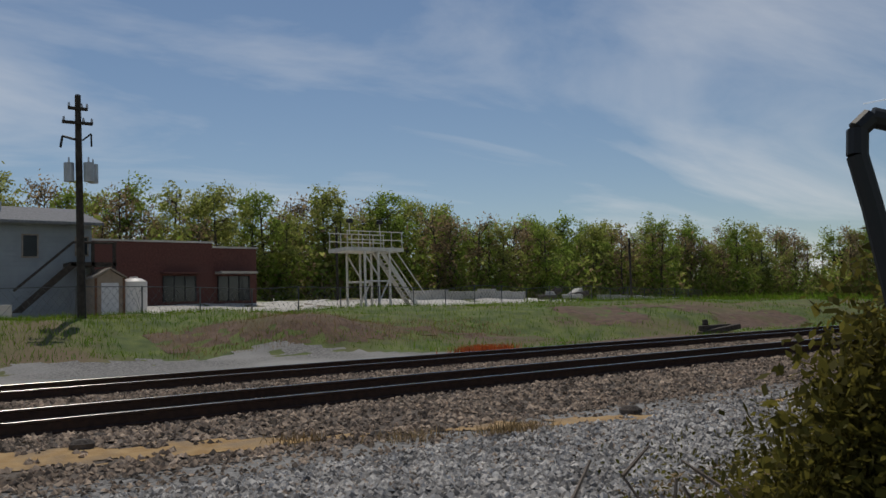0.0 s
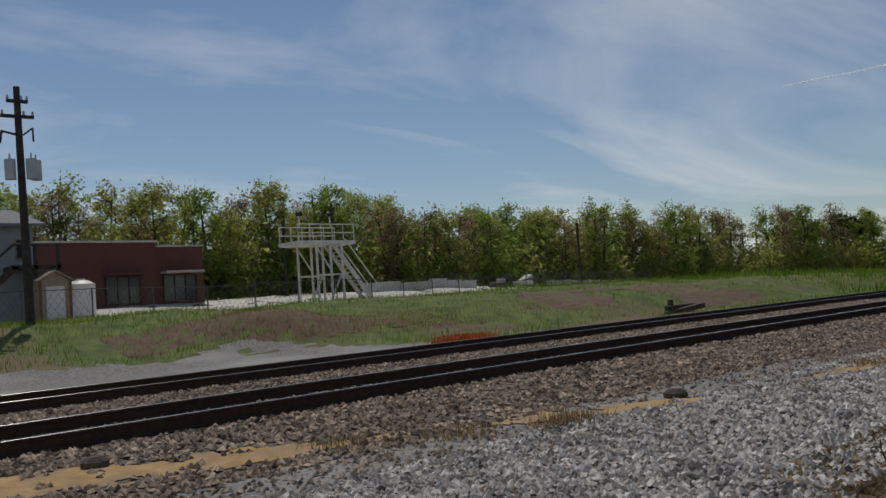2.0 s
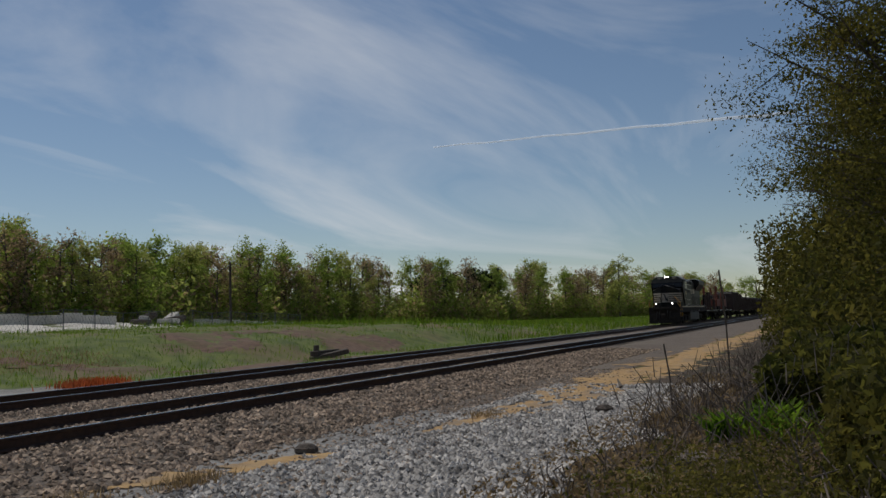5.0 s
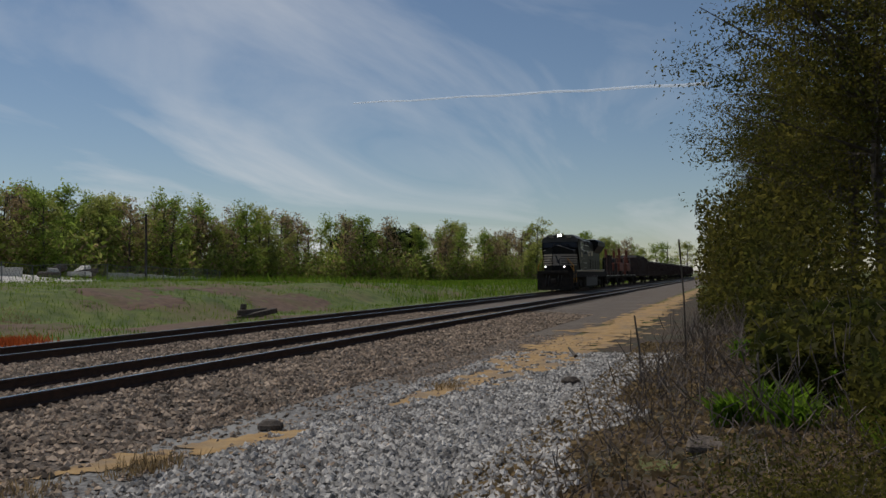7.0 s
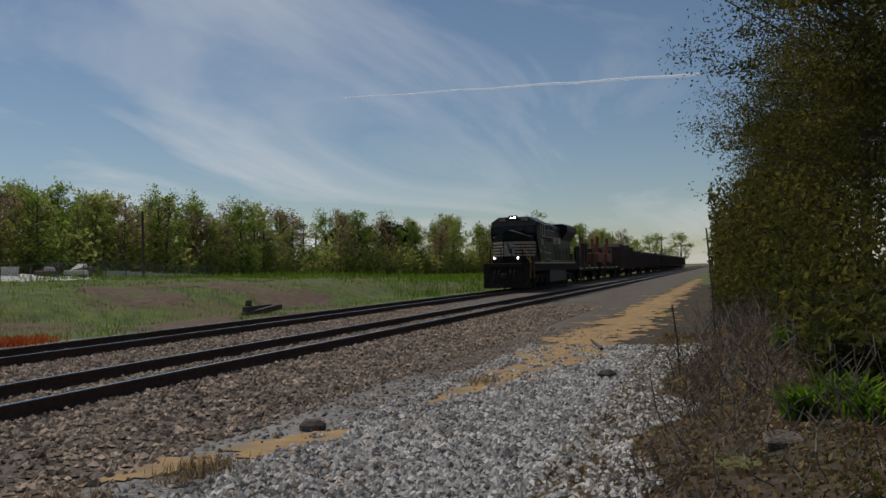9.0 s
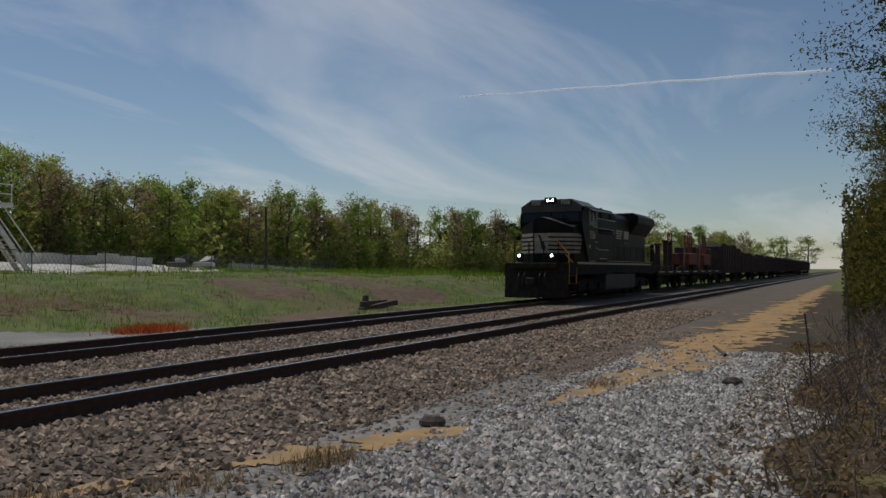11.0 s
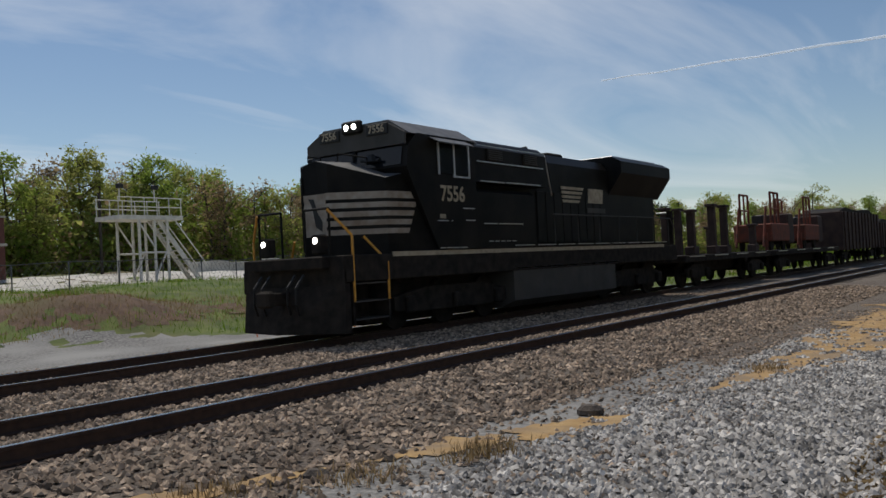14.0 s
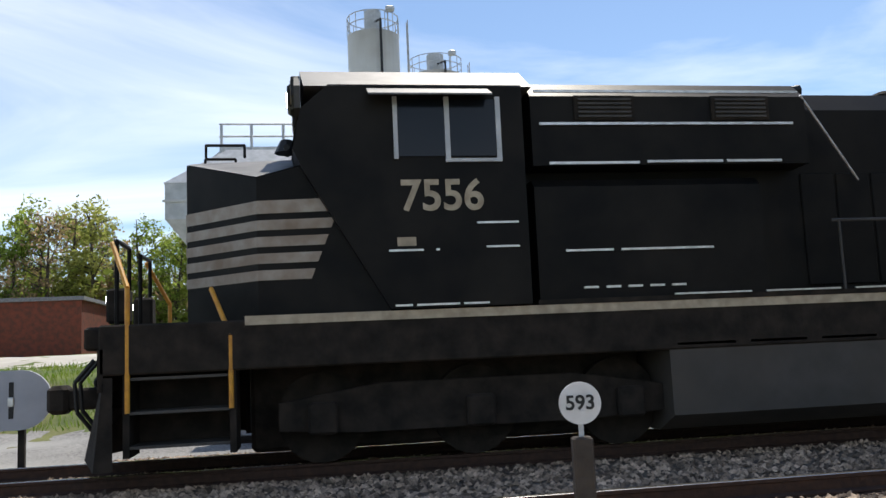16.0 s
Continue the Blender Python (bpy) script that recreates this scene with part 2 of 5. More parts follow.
class Mesh:
    """Collects vertices and faces of one part."""

    def __init__(self):
        self.v, self.f = [], []

    def add(self, verts, faces):
        k = len(self.v)
        self.v += [tuple(p) for p in verts]
        self.f += [tuple(i + k for i in q) for q in faces]
        return self

    def box(self, x0, x1, y0, y1, z0, z1, b=0.0):
        """A box; with b its upright and level edges are chamfered."""
        if b <= 0:
            return self.add([(x, y, z) for z in (z0, z1) for y in (y0, y1) for x in (x0, x1)], [(0, 2, 3, 1), (4, 5, 7, 6), (0, 1, 5, 4), (1, 3, 7, 5), (3, 2, 6, 7), (2, 0, 4, 6)])
        ring = lambda e, z: [(x0 + b + e, y0 + e, z), (x1 - b - e, y0 + e, z), (x1 - e, y0 + b + e, z), (x1 - e, y1 - b - e, z), (x1 - b - e, y1 - e, z), (x0 + b + e, y1 - e, z), (x0 + e, y1 - b - e, z), (x0 + e, y0 + b + e, z)]
        v = ring(b, z0) + ring(0, z0 + b) + ring(0, z1 - b) + ring(b, z1)
        f = [tuple(range(7, -1, -1)), tuple(range(24, 32))]
        f += [(r * 8 + k, r * 8 + (k + 1) % 8, r * 8 + 8 + (k + 1) % 8, r * 8 + 8 + k) for r in range(3) for k in range(8)]
        return self.add(v, f)

    def prism(self, poly, axis, a, b):
        """A polygon drawn out along an axis from a to b."""
        put = {"x": lambda p, s: (s, p[0], p[1]), "y": lambda p, s: (p[0], s, p[1]), "z": lambda p, s: (p[0], p[1], s)}[axis]
        n = len(poly)
        return self.add([put(p, s) for s in (a, b) for p in poly], [tuple(range(n)), tuple(range(2 * n - 1, n - 1, -1))] + [(k, k + n, (k + 1) % n + n, (k + 1) % n) for k in range(n)])

    def rod(self, p, q, r, r2=None, n=8):
        """A round bar from p to q, tapering to r2."""
        p, q = Vector(p), Vector(q)
        d = (q - p)
        if d.length < 1e-6:
            return self
        z = d.normalized()
        x = z.orthogonal().normalized()
        y = z.cross(x)
        r2 = r if r2 is None else r2
        v = [c + (x * math.cos(2 * math.pi * k / n) + y * math.sin(2 * math.pi * k / n)) * rr for c, rr in ((p, r), (q, r2)) for k in range(n)]
        return self.add(v, [tuple(range(n - 1, -1, -1)), tuple(range(n, 2 * n))] + [(k, (k + 1) % n, (k + 1) % n + n, k + n) for k in range(n)])

    def path(self, pts, r, n=6):
        for a, b in zip(pts, pts[1:]):
            self.rod(a, b, r, n=n)
        return self

    def data(self, name, mat, smooth=False):
        me = bpy.data.meshes.new(name)
        me.from_pydata(self.v, [], self.f)
        bm = bmesh.new()
        bm.from_mesh(me)
        bmesh.ops.recalc_face_normals(bm, faces=bm.faces)
        bm.to_mesh(me)
        bm.free()
        me.materials.append(mat)
        if smooth:
            me.polygons.foreach_set("use_smooth", [True] * len(me.polygons))
        return me


def part(name, mesh, mat, parent=None, label="", smooth=False):
    ob = new(name, mesh.data(name, mat, smooth) if isinstance(mesh, Mesh) else mesh)
    ob.parent = parent
    return tagged(ob, label)


def thing(name, label, category, m=Matrix(), group="", kind=""):
    ob = new(name)
    ob.empty_display_size = 0.2
    ob.matrix_basis = m
    return tagged(ob, label, category, group, kind)


def lettering(text, size, mat, parent, m, name="lettering", label=""):
    """Raised letters of the built-in font, as a mesh."""
    c = bpy.data.curves.new(name, "FONT")
    c.body, c.size, c.extrude, c.offset, c.align_x, c.align_y = text, size, 0.004, size * 0.02, "CENTER", "CENTER"
    tmp = bpy.data.objects.new("tmp", c)
    scene.collection.objects.link(tmp)
    bpy.context.view_layer.update()
    me = bpy.data.meshes.new_from_object(tmp.evaluated_get(bpy.context.evaluated_depsgraph_get()))
    bpy.data.objects.remove(tmp)
    me.materials.clear()
    me.materials.append(mat)
    ob = part(name, me, mat, parent, label)
    ob.matrix_basis = m
    return ob


def smooth01(a, b, t):
    t = min(1.0, max(0.0, (t - a) / (b - a)))
    return t * t * (3 - 2 * t)


# ---- ground ----


def height(x, y):
    """The ground's height over the rail heads' level."""
    z = -0.28
    z += 0.08 * smooth01(-2.6, -1.1, y) - 0.06 * smooth01(7.2, 9.0, y)
    lift = smooth01(11.0, 21.0, y) * (1.0 - 0.75 * smooth01(40, 110, x))
    z += 1.45 * lift
    z += 0.5 * smooth01(26, 60, y) * (1 - smooth01(40, 100, x)) + 0.45 * smooth01(38, 47, y) * (1 - smooth01(55, 75, x))
    z += 0.75 * math.exp(-((x - 15.5) / 2.6) ** 2 - ((y - 15.2) / 1.5) ** 2)
    z += 0.45 * smooth01(11.5, 14, y) * (1 - smooth01(16, 19, y)) * smooth01(23, 30, x) * (1 - smooth01(60, 80, x))
    z += 0.45 * smooth01(-6.6, -10.0, y)
    rough = 0.05 * noise.noise((x * 0.7, y * 0.7, 3)) + 0.02 * noise.noise((x * 2.5, y * 2.5, 1))
    wild = smooth01(10.5, 14, y) + smooth01(-6.2, -8, y)
    return z + rough * (0.15 + 1.2 * wild) + 0.20 * wild * noise.noise((x * 0.25, y * 0.25, 7)) + 0.08 * wild * noise.noise((x * 0.9, y * 0.9, 2))


def sheet(name, xs, ys, mat, lift=0.0, keep=None):
    xs, ys = list(xs), list(ys)
    v = [(x, y, height(x, y) + lift) for y in ys for x in xs]
    n = len(xs)
    f = [(j * n + i, j * n + i + 1, (j + 1) * n + i + 1, (j + 1) * n + i) for j in range(len(ys) - 1) for i in range(n - 1) if keep is None or keep((xs[i] + xs[i + 1]) / 2, (ys[j] + ys[j + 1]) / 2)]
    me = bpy.data.meshes.new(name)
    me.from_pydata(v, [], f)
    me.materials.append(mat)
    me.polygons.foreach_set("use_smooth", [True] * len(me.polygons))
    return new(name, me)


def steps(*spans):
    out = []
    for a, b, d in spans:
        out += list(np.arange(a, b - 1e-6, d))
    return [float(q) for q in out] + [float(spans[-1][1])]


wob = lambda x, s, a: a * noise.noise((x * s, 0.3, 5.0))
GX = steps((-2500, -200, 230), (-200, -30, 10), (-30, 60, 0.6), (60, 140, 2.5), (140, 400, 13), (400, 3000, 260))
GY = steps((-1500, -60, 180), (-60, -12, 3), (-12, 36, 0.5), (36, 90, 2), (90, 300, 15), (300, 3000, 270))
tagged(sheet("ground", GX, GY, M_GRASS), "uneven spring grass and weeds over brown soil", "ground", kind="structure")
NX = steps((-30, 45, 0.35), (45, 400, 5))
tagged(sheet("track_bed", NX, steps((-4.2, 8.6, 0.25)), M_GRAVEL, 0.012, lambda x, y: y > -2.7 or x > 14 + wob(y, 2.0, 1.5)), "dusty brown-grey crushed stone bed under two tracks", "ballast", kind="structure")
gravel_edge = lambda x: -6.9 + wob(x, 0.5, 0.8) + wob(x, 1.7, 0.25) - 0.03 * max(0, 9 - x)
tagged(sheet("gravel_road", steps((-30, 45, 0.3)), steps((-14, -2.5, 0.25)), M_LOT, 0.010, lambda x, y: (y > gravel_edge(x) or x < 4.5 + wob(y, 0.9, 1.0)) and x < 16.5 + wob(y, 0.8, 2) + (y + 6) * 0.5), "pale grey gravel road beside the track", "gravel", kind="structure")
def in_sand(x, y):
    """Where ochre sand shows: worn patches by the ballast, then a broadening band."""
    mid = float(np.interp(x, (-6, 3, 6.4, 8.3, 11, 17, 25, 95), (-0.9, -1.7, -2.6, -3.65, -4.25, -4.75, -4.9, -5.0))) + wob(x, 0.6, 0.15)
    half = float(np.interp(x, (-6, 2, 4.6, 5.4, 6, 6.6, 7.2, 8.8, 9.3, 11, 12.5, 16, 26, 40, 95), (0.3, 0.4, 0.36, 0.08, 0.2, 0.08, 0.34, 0.38, 0.02, 0.04, 0.3, 0.85, 1.05, 0.8, 0.4)))
    return abs(y - mid) < half * (0.85 + 0.9 * noise.noise((x * 0.9, y * 1.3, 2)) + 0.9 * noise.noise((x * 3.1, y * 3.7, 6)))


tagged(sheet("sand_strip", steps((-6, 30, 0.12), (30, 95, 0.5)), steps((-6.6, -0.6, 0.07)), M_SAND, 0.022, in_sand), "ochre sandy strip with dry grass along the ballast", "sand", kind="structure")
tagged(sheet("gravel_lot", steps((-40, 22, 0.4)), steps((8.3, 16, 0.3)), M_LOT, 0.012, lambda x, y: y < 13.6 + wob(x, 0.5, 0.9) - 5.5 * smooth01(13, 22, x)), "grey gravel lot beyond the far track", "gravel", kind="structure")
tagged(sheet("litter_bank", steps((3, 70, 0.35)), steps((-16, -4.6, 0.3)), M_LITTER, 0.016, lambda x, y: y < -6.75 + wob(x, 0.5, 0.8) + 1.2 * smooth01(12, 20, x) and x > 4.2 + wob(y, 0.7, 0.5)), "brown leaf litter and soil under roadside trees", "litter", kind="structure")
tagged(sheet("bare_soil", steps((10, 45, 0.4)), steps((8.8, 18, 0.3)), M_DIRT, 0.010, lambda x, y: (noise.noise((x * 0.22, y * 0.35, 4)) + 0.25 * noise.noise((x * 1.1, y * 1.4, 8)) > 0.08 or ((x - 15.5) / 3.0) ** 2 + ((y - 15.0) / 1.6) ** 2 < 1) and y > 13.2 - 5 * smooth01(13, 22, x) and y < 16.8), "bare reddish soil and dead weeds on the bank", "soil", kind="structure")
tagged(sheet("concrete_yard", steps((-30, 62, 1.0)), steps((23, 48, 0.8)), M_CONC, 0.03, lambda x, y: y > 23.4 + 0.22 * max(0, x - 10)), "pale concrete yard slab", "pavement", kind="structure")


def stones(name, label, count, area, size, mat, seed, ok=None):
    """Angular stones lying on the ground, joined."""
    rng = random.Random(seed)
    v, f = [], []
    x0, x1, y0, y1 = area
    for _ in range(count):
        x = x0 + (x1 - x0) * rng.random() ** 1.5
        y = rng.uniform(y0, y1)
        if ok and not ok(x, y):
            continue
        s = size * rng.uniform(0.5, 1.25)
        z = height(x, y) + s * 0.18 + 0.012
        a = rng.random() * 6.28
        k = len(v)
        for dx, dy, dz in ((1, 0, 0), (0.2, 0.9, 0.1), (-0.9, 0.2, 0), (-0.1, -0.85, 0.1), (0.15, 0.1, 0.75), (-0.3, 0.3, 0.62)):
            dx, dy, dz = (c + rng.uniform(-0.25, 0.25) for c in (dx, dy, dz))
            v.append((x + s * (dx * math.cos(a) - dy * math.sin(a)), y + s * (dx * math.sin(a) + dy * math.cos(a)), z + s * dz))
        f += [(k, k + 1, k + 4), (k + 1, k + 5, k + 4), (k + 1, k + 2, k + 5), (k + 2, k + 3, k + 5), (k + 3, k + 4, k + 5), (k + 3, k, k + 4)]
    me = bpy.data.meshes.new(name)
    me.from_pydata(v, [], f)
    me.materials.append(mat)
    return tagged(new(name, me), label, "stones", kind="stuff")


off_rail = lambda y: min(abs(y - c - s * GAUGE / 2) for c in TRACK_Y for s in (-1, 1)) > 0.11
stones("ballast_stones", "brown-grey crushed ballast stones around the tracks", 80000, (-3, 36, -2.9, 8.4), 0.045, M_BALLAST, 3, lambda x, y: off_rail(y) and (y > -0.6 or noise.noise((x * 4, y * 4, 3)) > 0.25 or not in_sand(x, y)))
stones("gravel_stones", "pale grey crushed gravel stones on the road", 52000, (1.5, 19, -8.6, -3.7), 0.04, M_STONE, 4, lambda x, y: y > gravel_edge(x) - 0.2 and (noise.noise((x * 4, y * 4, 3)) > 0.25 or not in_sand(x, y)))
stones("gravel_stones", "scattered gravel stones on the sand", 7000, (0, 24, -5.2, -2.6), 0.032, M_BALLAST, 5, lambda x, y: not in_sand(x, y) or noise.noise((x * 5, y * 5, 1)) > 0.2)

# ---- tracks ----


def railway_track(yc, ident):
    t = thing("railway_track", "rusty steel railway track on dark wooden ties", "track", kind="structure")
    prof = [(-0.075, -0.17), (0.075, -0.17), (0.075, -0.155), (0.012, -0.135), (0.012, -0.045), (0.037, -0.035), (0.037, -0.004), (-0.037, -0.004), (-0.037, -0.035), (-0.012, -0.045), (-0.012, -0.135), (-0.075, -0.155)]
    for s in (-1, 1):
        y = yc + s * GAUGE / 2
        r = part("rail", Mesh().prism([(y + p[0], p[1]) for p in prof], "x", -60, 520), M_RAIL, t, "rust-brown steel rail")
        part("rail_head", Mesh().prism([(y - 0.036, -0.004), (y - 0.03, 0.0), (y + 0.03, 0.0), (y + 0.036, -0.004)], "x", -60, 520), M_RAILTOP, r, "polished running surface")
    tie = Mesh().box(-0.115, 0.115, -1.3, 1.3, -0.36, -0.178, 0.012).data("tie", M_TIE)
    plate = Mesh().box(-0.1, 0.1, -0.18, 0.18, -0.178, -0.171).data("tie_plate", M_RAIL)
    rng = random.Random(11 + ident)
    for k in range(150):
        x = -9 + k * 0.53
        ob = part("tie", tie, M_TIE, t)
        ob.matrix_basis = pose(x, yc + rng.uniform(-0.04, 0.04), rng.uniform(-0.012, 0.004), 0, 0, rng.uniform(-1.2, 1.2))
        if k < 90:
            for s in (-1, 1):
                q = part("tie_plate", plate, M_RAIL, ob)
                q.matrix_basis = pose(0, s * GAUGE / 2, 0)
    return t


for k, yc in enumerate(TRACK_Y):
    railway_track(yc, k)

# ---- train ----
TRAIN = []


def bogie(parent, x, half, axles, name="truck"):
    """A wheel truck: side frames, springs, axles and wheels."""
    tr = part(name, Mesh().box(x - 0.35, x + 0.35, -1.05, 1.05, 0.5, 0.78, 0.04), M_GRIME, parent, "grimy cast steel truck")
    for s in (-1, 1):
        part("side_frame", Mesh().prism([(x - half, 0.42), (x - half, 0.72), (x - half * 0.5, 0.9), (x + half * 0.5, 0.9), (x + half, 0.72), (x + half, 0.42), (x + half * 0.6, 0.36), (x - half * 0.6, 0.36)], "y", s * 1.06, s * 1.2), M_GRIME, tr)
        for a in axles:
            part("journal_box", Mesh().box(x + a - 0.17, x + a + 0.17, 1.2 if s > 0 else -1.32, 1.32 if s > 0 else -1.2, 0.36, 0.72, 0.03), M_GRIME, tr)
    for a in axles:
        w = Mesh()
        w.rod((x + a, -0.9, 0.53), (x + a, 0.9, 0.53), 0.09)
        for s in (-1, 1):
            w.rod((x + a, s * 0.69, 0.53), (x + a, s * 0.82, 0.53), 0.53, n=24)
        part("wheelset", w, M_GRIME, tr, "dark steel wheels on an axle")
    return tr


def locomotive():
    L = thing("locomotive", "black freight diesel locomotive with white nose stripes and lit headlights", "locomotive")
    # underframe and deck
    part("underframe", Mesh().box(-2.25, 16.1, -1.5, 1.5, 1.12, 1.66, 0.02), M_GRIME, L)
    for s in (-1, 1):
        part("sill_stripe", Mesh().box(-0.69, 14.8, s * 1.5 - 0.012, s * 1.5 + 0.012, 1.6, 1.7), M_CREAM, L, "faded cream sill stripe")
        part("walkway", Mesh().box(2.7, 15.3, min(s * 1.02, s * 1.52), max(s * 1.02, s * 1.52), 1.7, 1.76), M_GRIME, L)
        # silver dashes draw the backlit rim along the walkway
        for k in range(9):
            part("walkway_edge_glint", Mesh().box(4.4 + k * 1.2, 5.4 + k * 1.2, s * 1.53 - 0.012, s * 1.53 + 0.012, 1.765, 1.785), M_SILVER, L, "bright strip as sun glint on the walkway edge")
    # fuel tank, its bottom lowered to close the gap that shadow darkens
    ft = part("fuel_tank", Mesh().prism([(-1.0, 0.16), (1.0, 0.16), (1.48, 0.36), (1.48, 1.2), (-1.48, 1.2), (-1.48, 0.36)], "x", 4.3, 10.6), M_TANKGREY, L, "dusty grey fuel tank")
    # silver dashes draw the light caught by the tank's upper edge
    bands = Mesh()
    for k in range(7):
        bands.box(4.4 + k * 0.95, 5.15 + k * 0.95, -1.5, -1.482, 1.17, 1.2)
    part("tank_edge_glint", bands, M_SILVER, ft)
    # added dark boxes between the wheels stand in for shadow under the engine
    for x0, x1 in ((-0.7, 4.25), (10.5, 15.9)):
        part("underside_shade_filler", Mesh().box(x0, x1, -0.62, 0.62, 0.14, 1.33, 0.05), M_GRIME, L)
    bogie(L, 2.0, 2.35, (-1.85, 0, 1.85))
    bogie(L, 12.9, 2.35, (-1.85, 0, 1.85))
    # nose: wedge front, sloped top
    plan = [(-1.45, -0.4), (-0.55, -1.28), (0.95, -1.5), (0.95, 1.5), (-0.55, 1.28), (-1.45, 0.4)]
    top = [3.62, 3.28, 3.62, 3.62, 3.28, 3.62]
    v = [(x, y, 1.66) for x, y in plan] + [(x, y, z) for (x, y), z in zip(plan, top)] + [(0.95, 0, 3.8), (-1.4, 0, 3.72)]
    f = [(0, 1, 7, 6), (1, 2, 8, 7), (3, 4, 10, 9), (4, 5, 11, 10), (5, 0, 6, 13, 11), (2, 3, 9, 12, 8), (0, 5, 4, 3, 2, 1)]
    nose = part("nose", Mesh().add(v, f), M_BLACK, L)
    # lighter grey sheet over the black nose puts sunlight into its colour
    part("nose_top", Mesh().add([(p[0], p[1], p[2] + 0.012) for p in (v[6], v[7], v[8], v[12], v[13])] + [(p[0], p[1], p[2] + 0.012) for p in (v[11], v[10], v[9])], [(0, 1, 2, 3, 4), (4, 3, 7, 6, 5)]), M_ROOFGREY, nose, "black nose's top coloured lighter grey as sunlit")
    # stripes wrapped round the nose
    for k in range(5):
        z0 = 2.1 + k * 0.19
        z1 = z0 + (0.115 if k < 4 else 0.15)
        for s in (-1, 1):
            e = 0.012
            cut = lambda z: 0.02 + (z - 2.0) * 0.42
            pts = [(-1.45 - e, s * 0.32), (-1.45 - e, s * 0.4), (-0.55, s * (1.28 + e))]
            st = Mesh()
            for (xa, ya), (xb, yb) in zip(pts, pts[1:]):
                st.add([(xa, ya, z0), (xb, yb, z0), (xb, yb, z1), (xa, ya, z1)], [(0, 1, 2, 3)])
            yy = lambda x: s * (1.28 + e + (x + 0.55) * 0.22 / 1.5)
            st.add([(-0.55, yy(-0.55), z0), (cut(z0), yy(cut(z0)), z0), (cut(z1), yy(cut(z1)), z1), (-0.55, yy(-0.55), z1)], [(0, 1, 2, 3)])
            part("nose_stripe", st, M_WHITE, nose, "worn white stripe")
    part("nose_emblem", Mesh().box(-1.468, -1.45, -0.32, 0.32, 2.1, 3.0), M_WHITE, nose, "white emblem panel")
    part("emblem_mark", Mesh().prism([(-0.2, 2.2), (-0.02, 2.3), (0.08, 2.75), (0.18, 2.92), (0.02, 2.9), (-0.08, 2.6), (-0.22, 2.4)], "x", -1.476, -1.469), M_INK, nose, "black emblem shape")
    part("nose_door", Mesh().box(-1.475, -1.445, 0.34, 0.4, 1.8, 3.4), M_BLACK, nose)
    part("nose_grab_iron", Mesh().path([(-1.2, -0.5, 3.68), (-1.2, -0.5, 3.85), (-0.7, -0.9, 3.75), (-0.7, -0.9, 3.6)], 0.018), M_BLACK, nose)
    part("nose_grab_iron", Mesh().path([(-1.3, 0.3, 3.72), (-1.3, 0.3, 3.86), (-0.9, 0.3, 3.86), (-0.9, 0.3, 3.74)], 0.018), M_BLACK, nose)
    part("bell", Mesh().rod((-0.2, -0.6, 3.72), (-0.2, -0.6, 3.88), 0.16, 0.08).rod((-0.2, -0.85, 3.74), (-0.2, -0.3, 3.78), 0.04), M_INK, nose)
    # cab
    side = [(0.95, 1.72), (2.62, 1.72), (2.62, 4.3), (0.3, 4.3), (-0.02, 4.02), (-0.12, 3.55), (0.0, 3.3)]
    cab = part("cab", Mesh().prism(side, "y", -1.55, 1.55), M_BLACK, L)
    roof = Mesh()
    sec = [(-1.56, 4.28), (-1.0, 4.63), (1.0, 4.63), (1.56, 4.28)]
    roof.add([(0.02 if abs(y) > 1.2 else -0.02, y, z) for y, z in sec] + [(2.75, y, z) for y, z in sec], [(0, 1, 2, 3), (7, 6, 5, 4), (0, 4, 5, 1), (1, 5, 6, 2), (2, 6, 7, 3), (3, 7, 4, 0)])
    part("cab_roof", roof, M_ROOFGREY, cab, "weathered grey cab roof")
    part("roof_fascia", Mesh().prism([(-1.5, 4.04), (1.5, 4.04), (1.5, 4.3), (0.98, 4.58), (-0.98, 4.58), (-1.5, 4.3)], "x", -0.09, -0.02), M_TANKGREY, cab, "worn grey roof front panel")
    part("windshield", Mesh().add([(-0.135, -1.4, 3.6), (-0.135, 1.4, 3.6), (-0.05, 1.4, 4.0), (-0.05, -1.4, 4.0)], [(0, 1, 2, 3)]), M_GLASS, cab, "dark slanted windshield")
    part("windshield_post", Mesh().rod((-0.15, 0, 3.58), (-0.06, 0, 4.02), 0.05), M_BLACK, cab)
    hl = part("headlight_housing", Mesh().box(-0.19, -0.05, -0.3, 0.3, 4.42, 4.72, 0.04), M_BLACK, cab)
    for s in (-1, 1):
        part("headlight", Mesh().rod((-0.2, s * 0.12, 4.57), (-0.19, s * 0.12, 4.57), 0.065, n=16), M_LAMP, hl, "lit sealed-beam headlight")
        nb = part("number_board", Mesh().box(-0.13, -0.05, min(s * 0.42, s * 1.05), max(s * 0.42, s * 1.05), 4.32, 4.56, 0.01), M_INK, cab)
        lettering("7556", 0.24, M_CREAM, nb, Matrix.Translation((-0.137, s * 0.735, 4.44)) @ pose(0, 0, 0, 90, 0, -90), "number", "cream fleet number")
        # side windows, visor and numbers
        y = s * 1.55
        a, b = sorted((y, y + s * 0.02))
        for x0, x1 in ((1.1, 1.66), (1.72, 2.28)):
            part("side_window", Mesh().box(x0, x1, a, b, 3.45, 4.12), M_GLASS, cab, "dark cab side window")
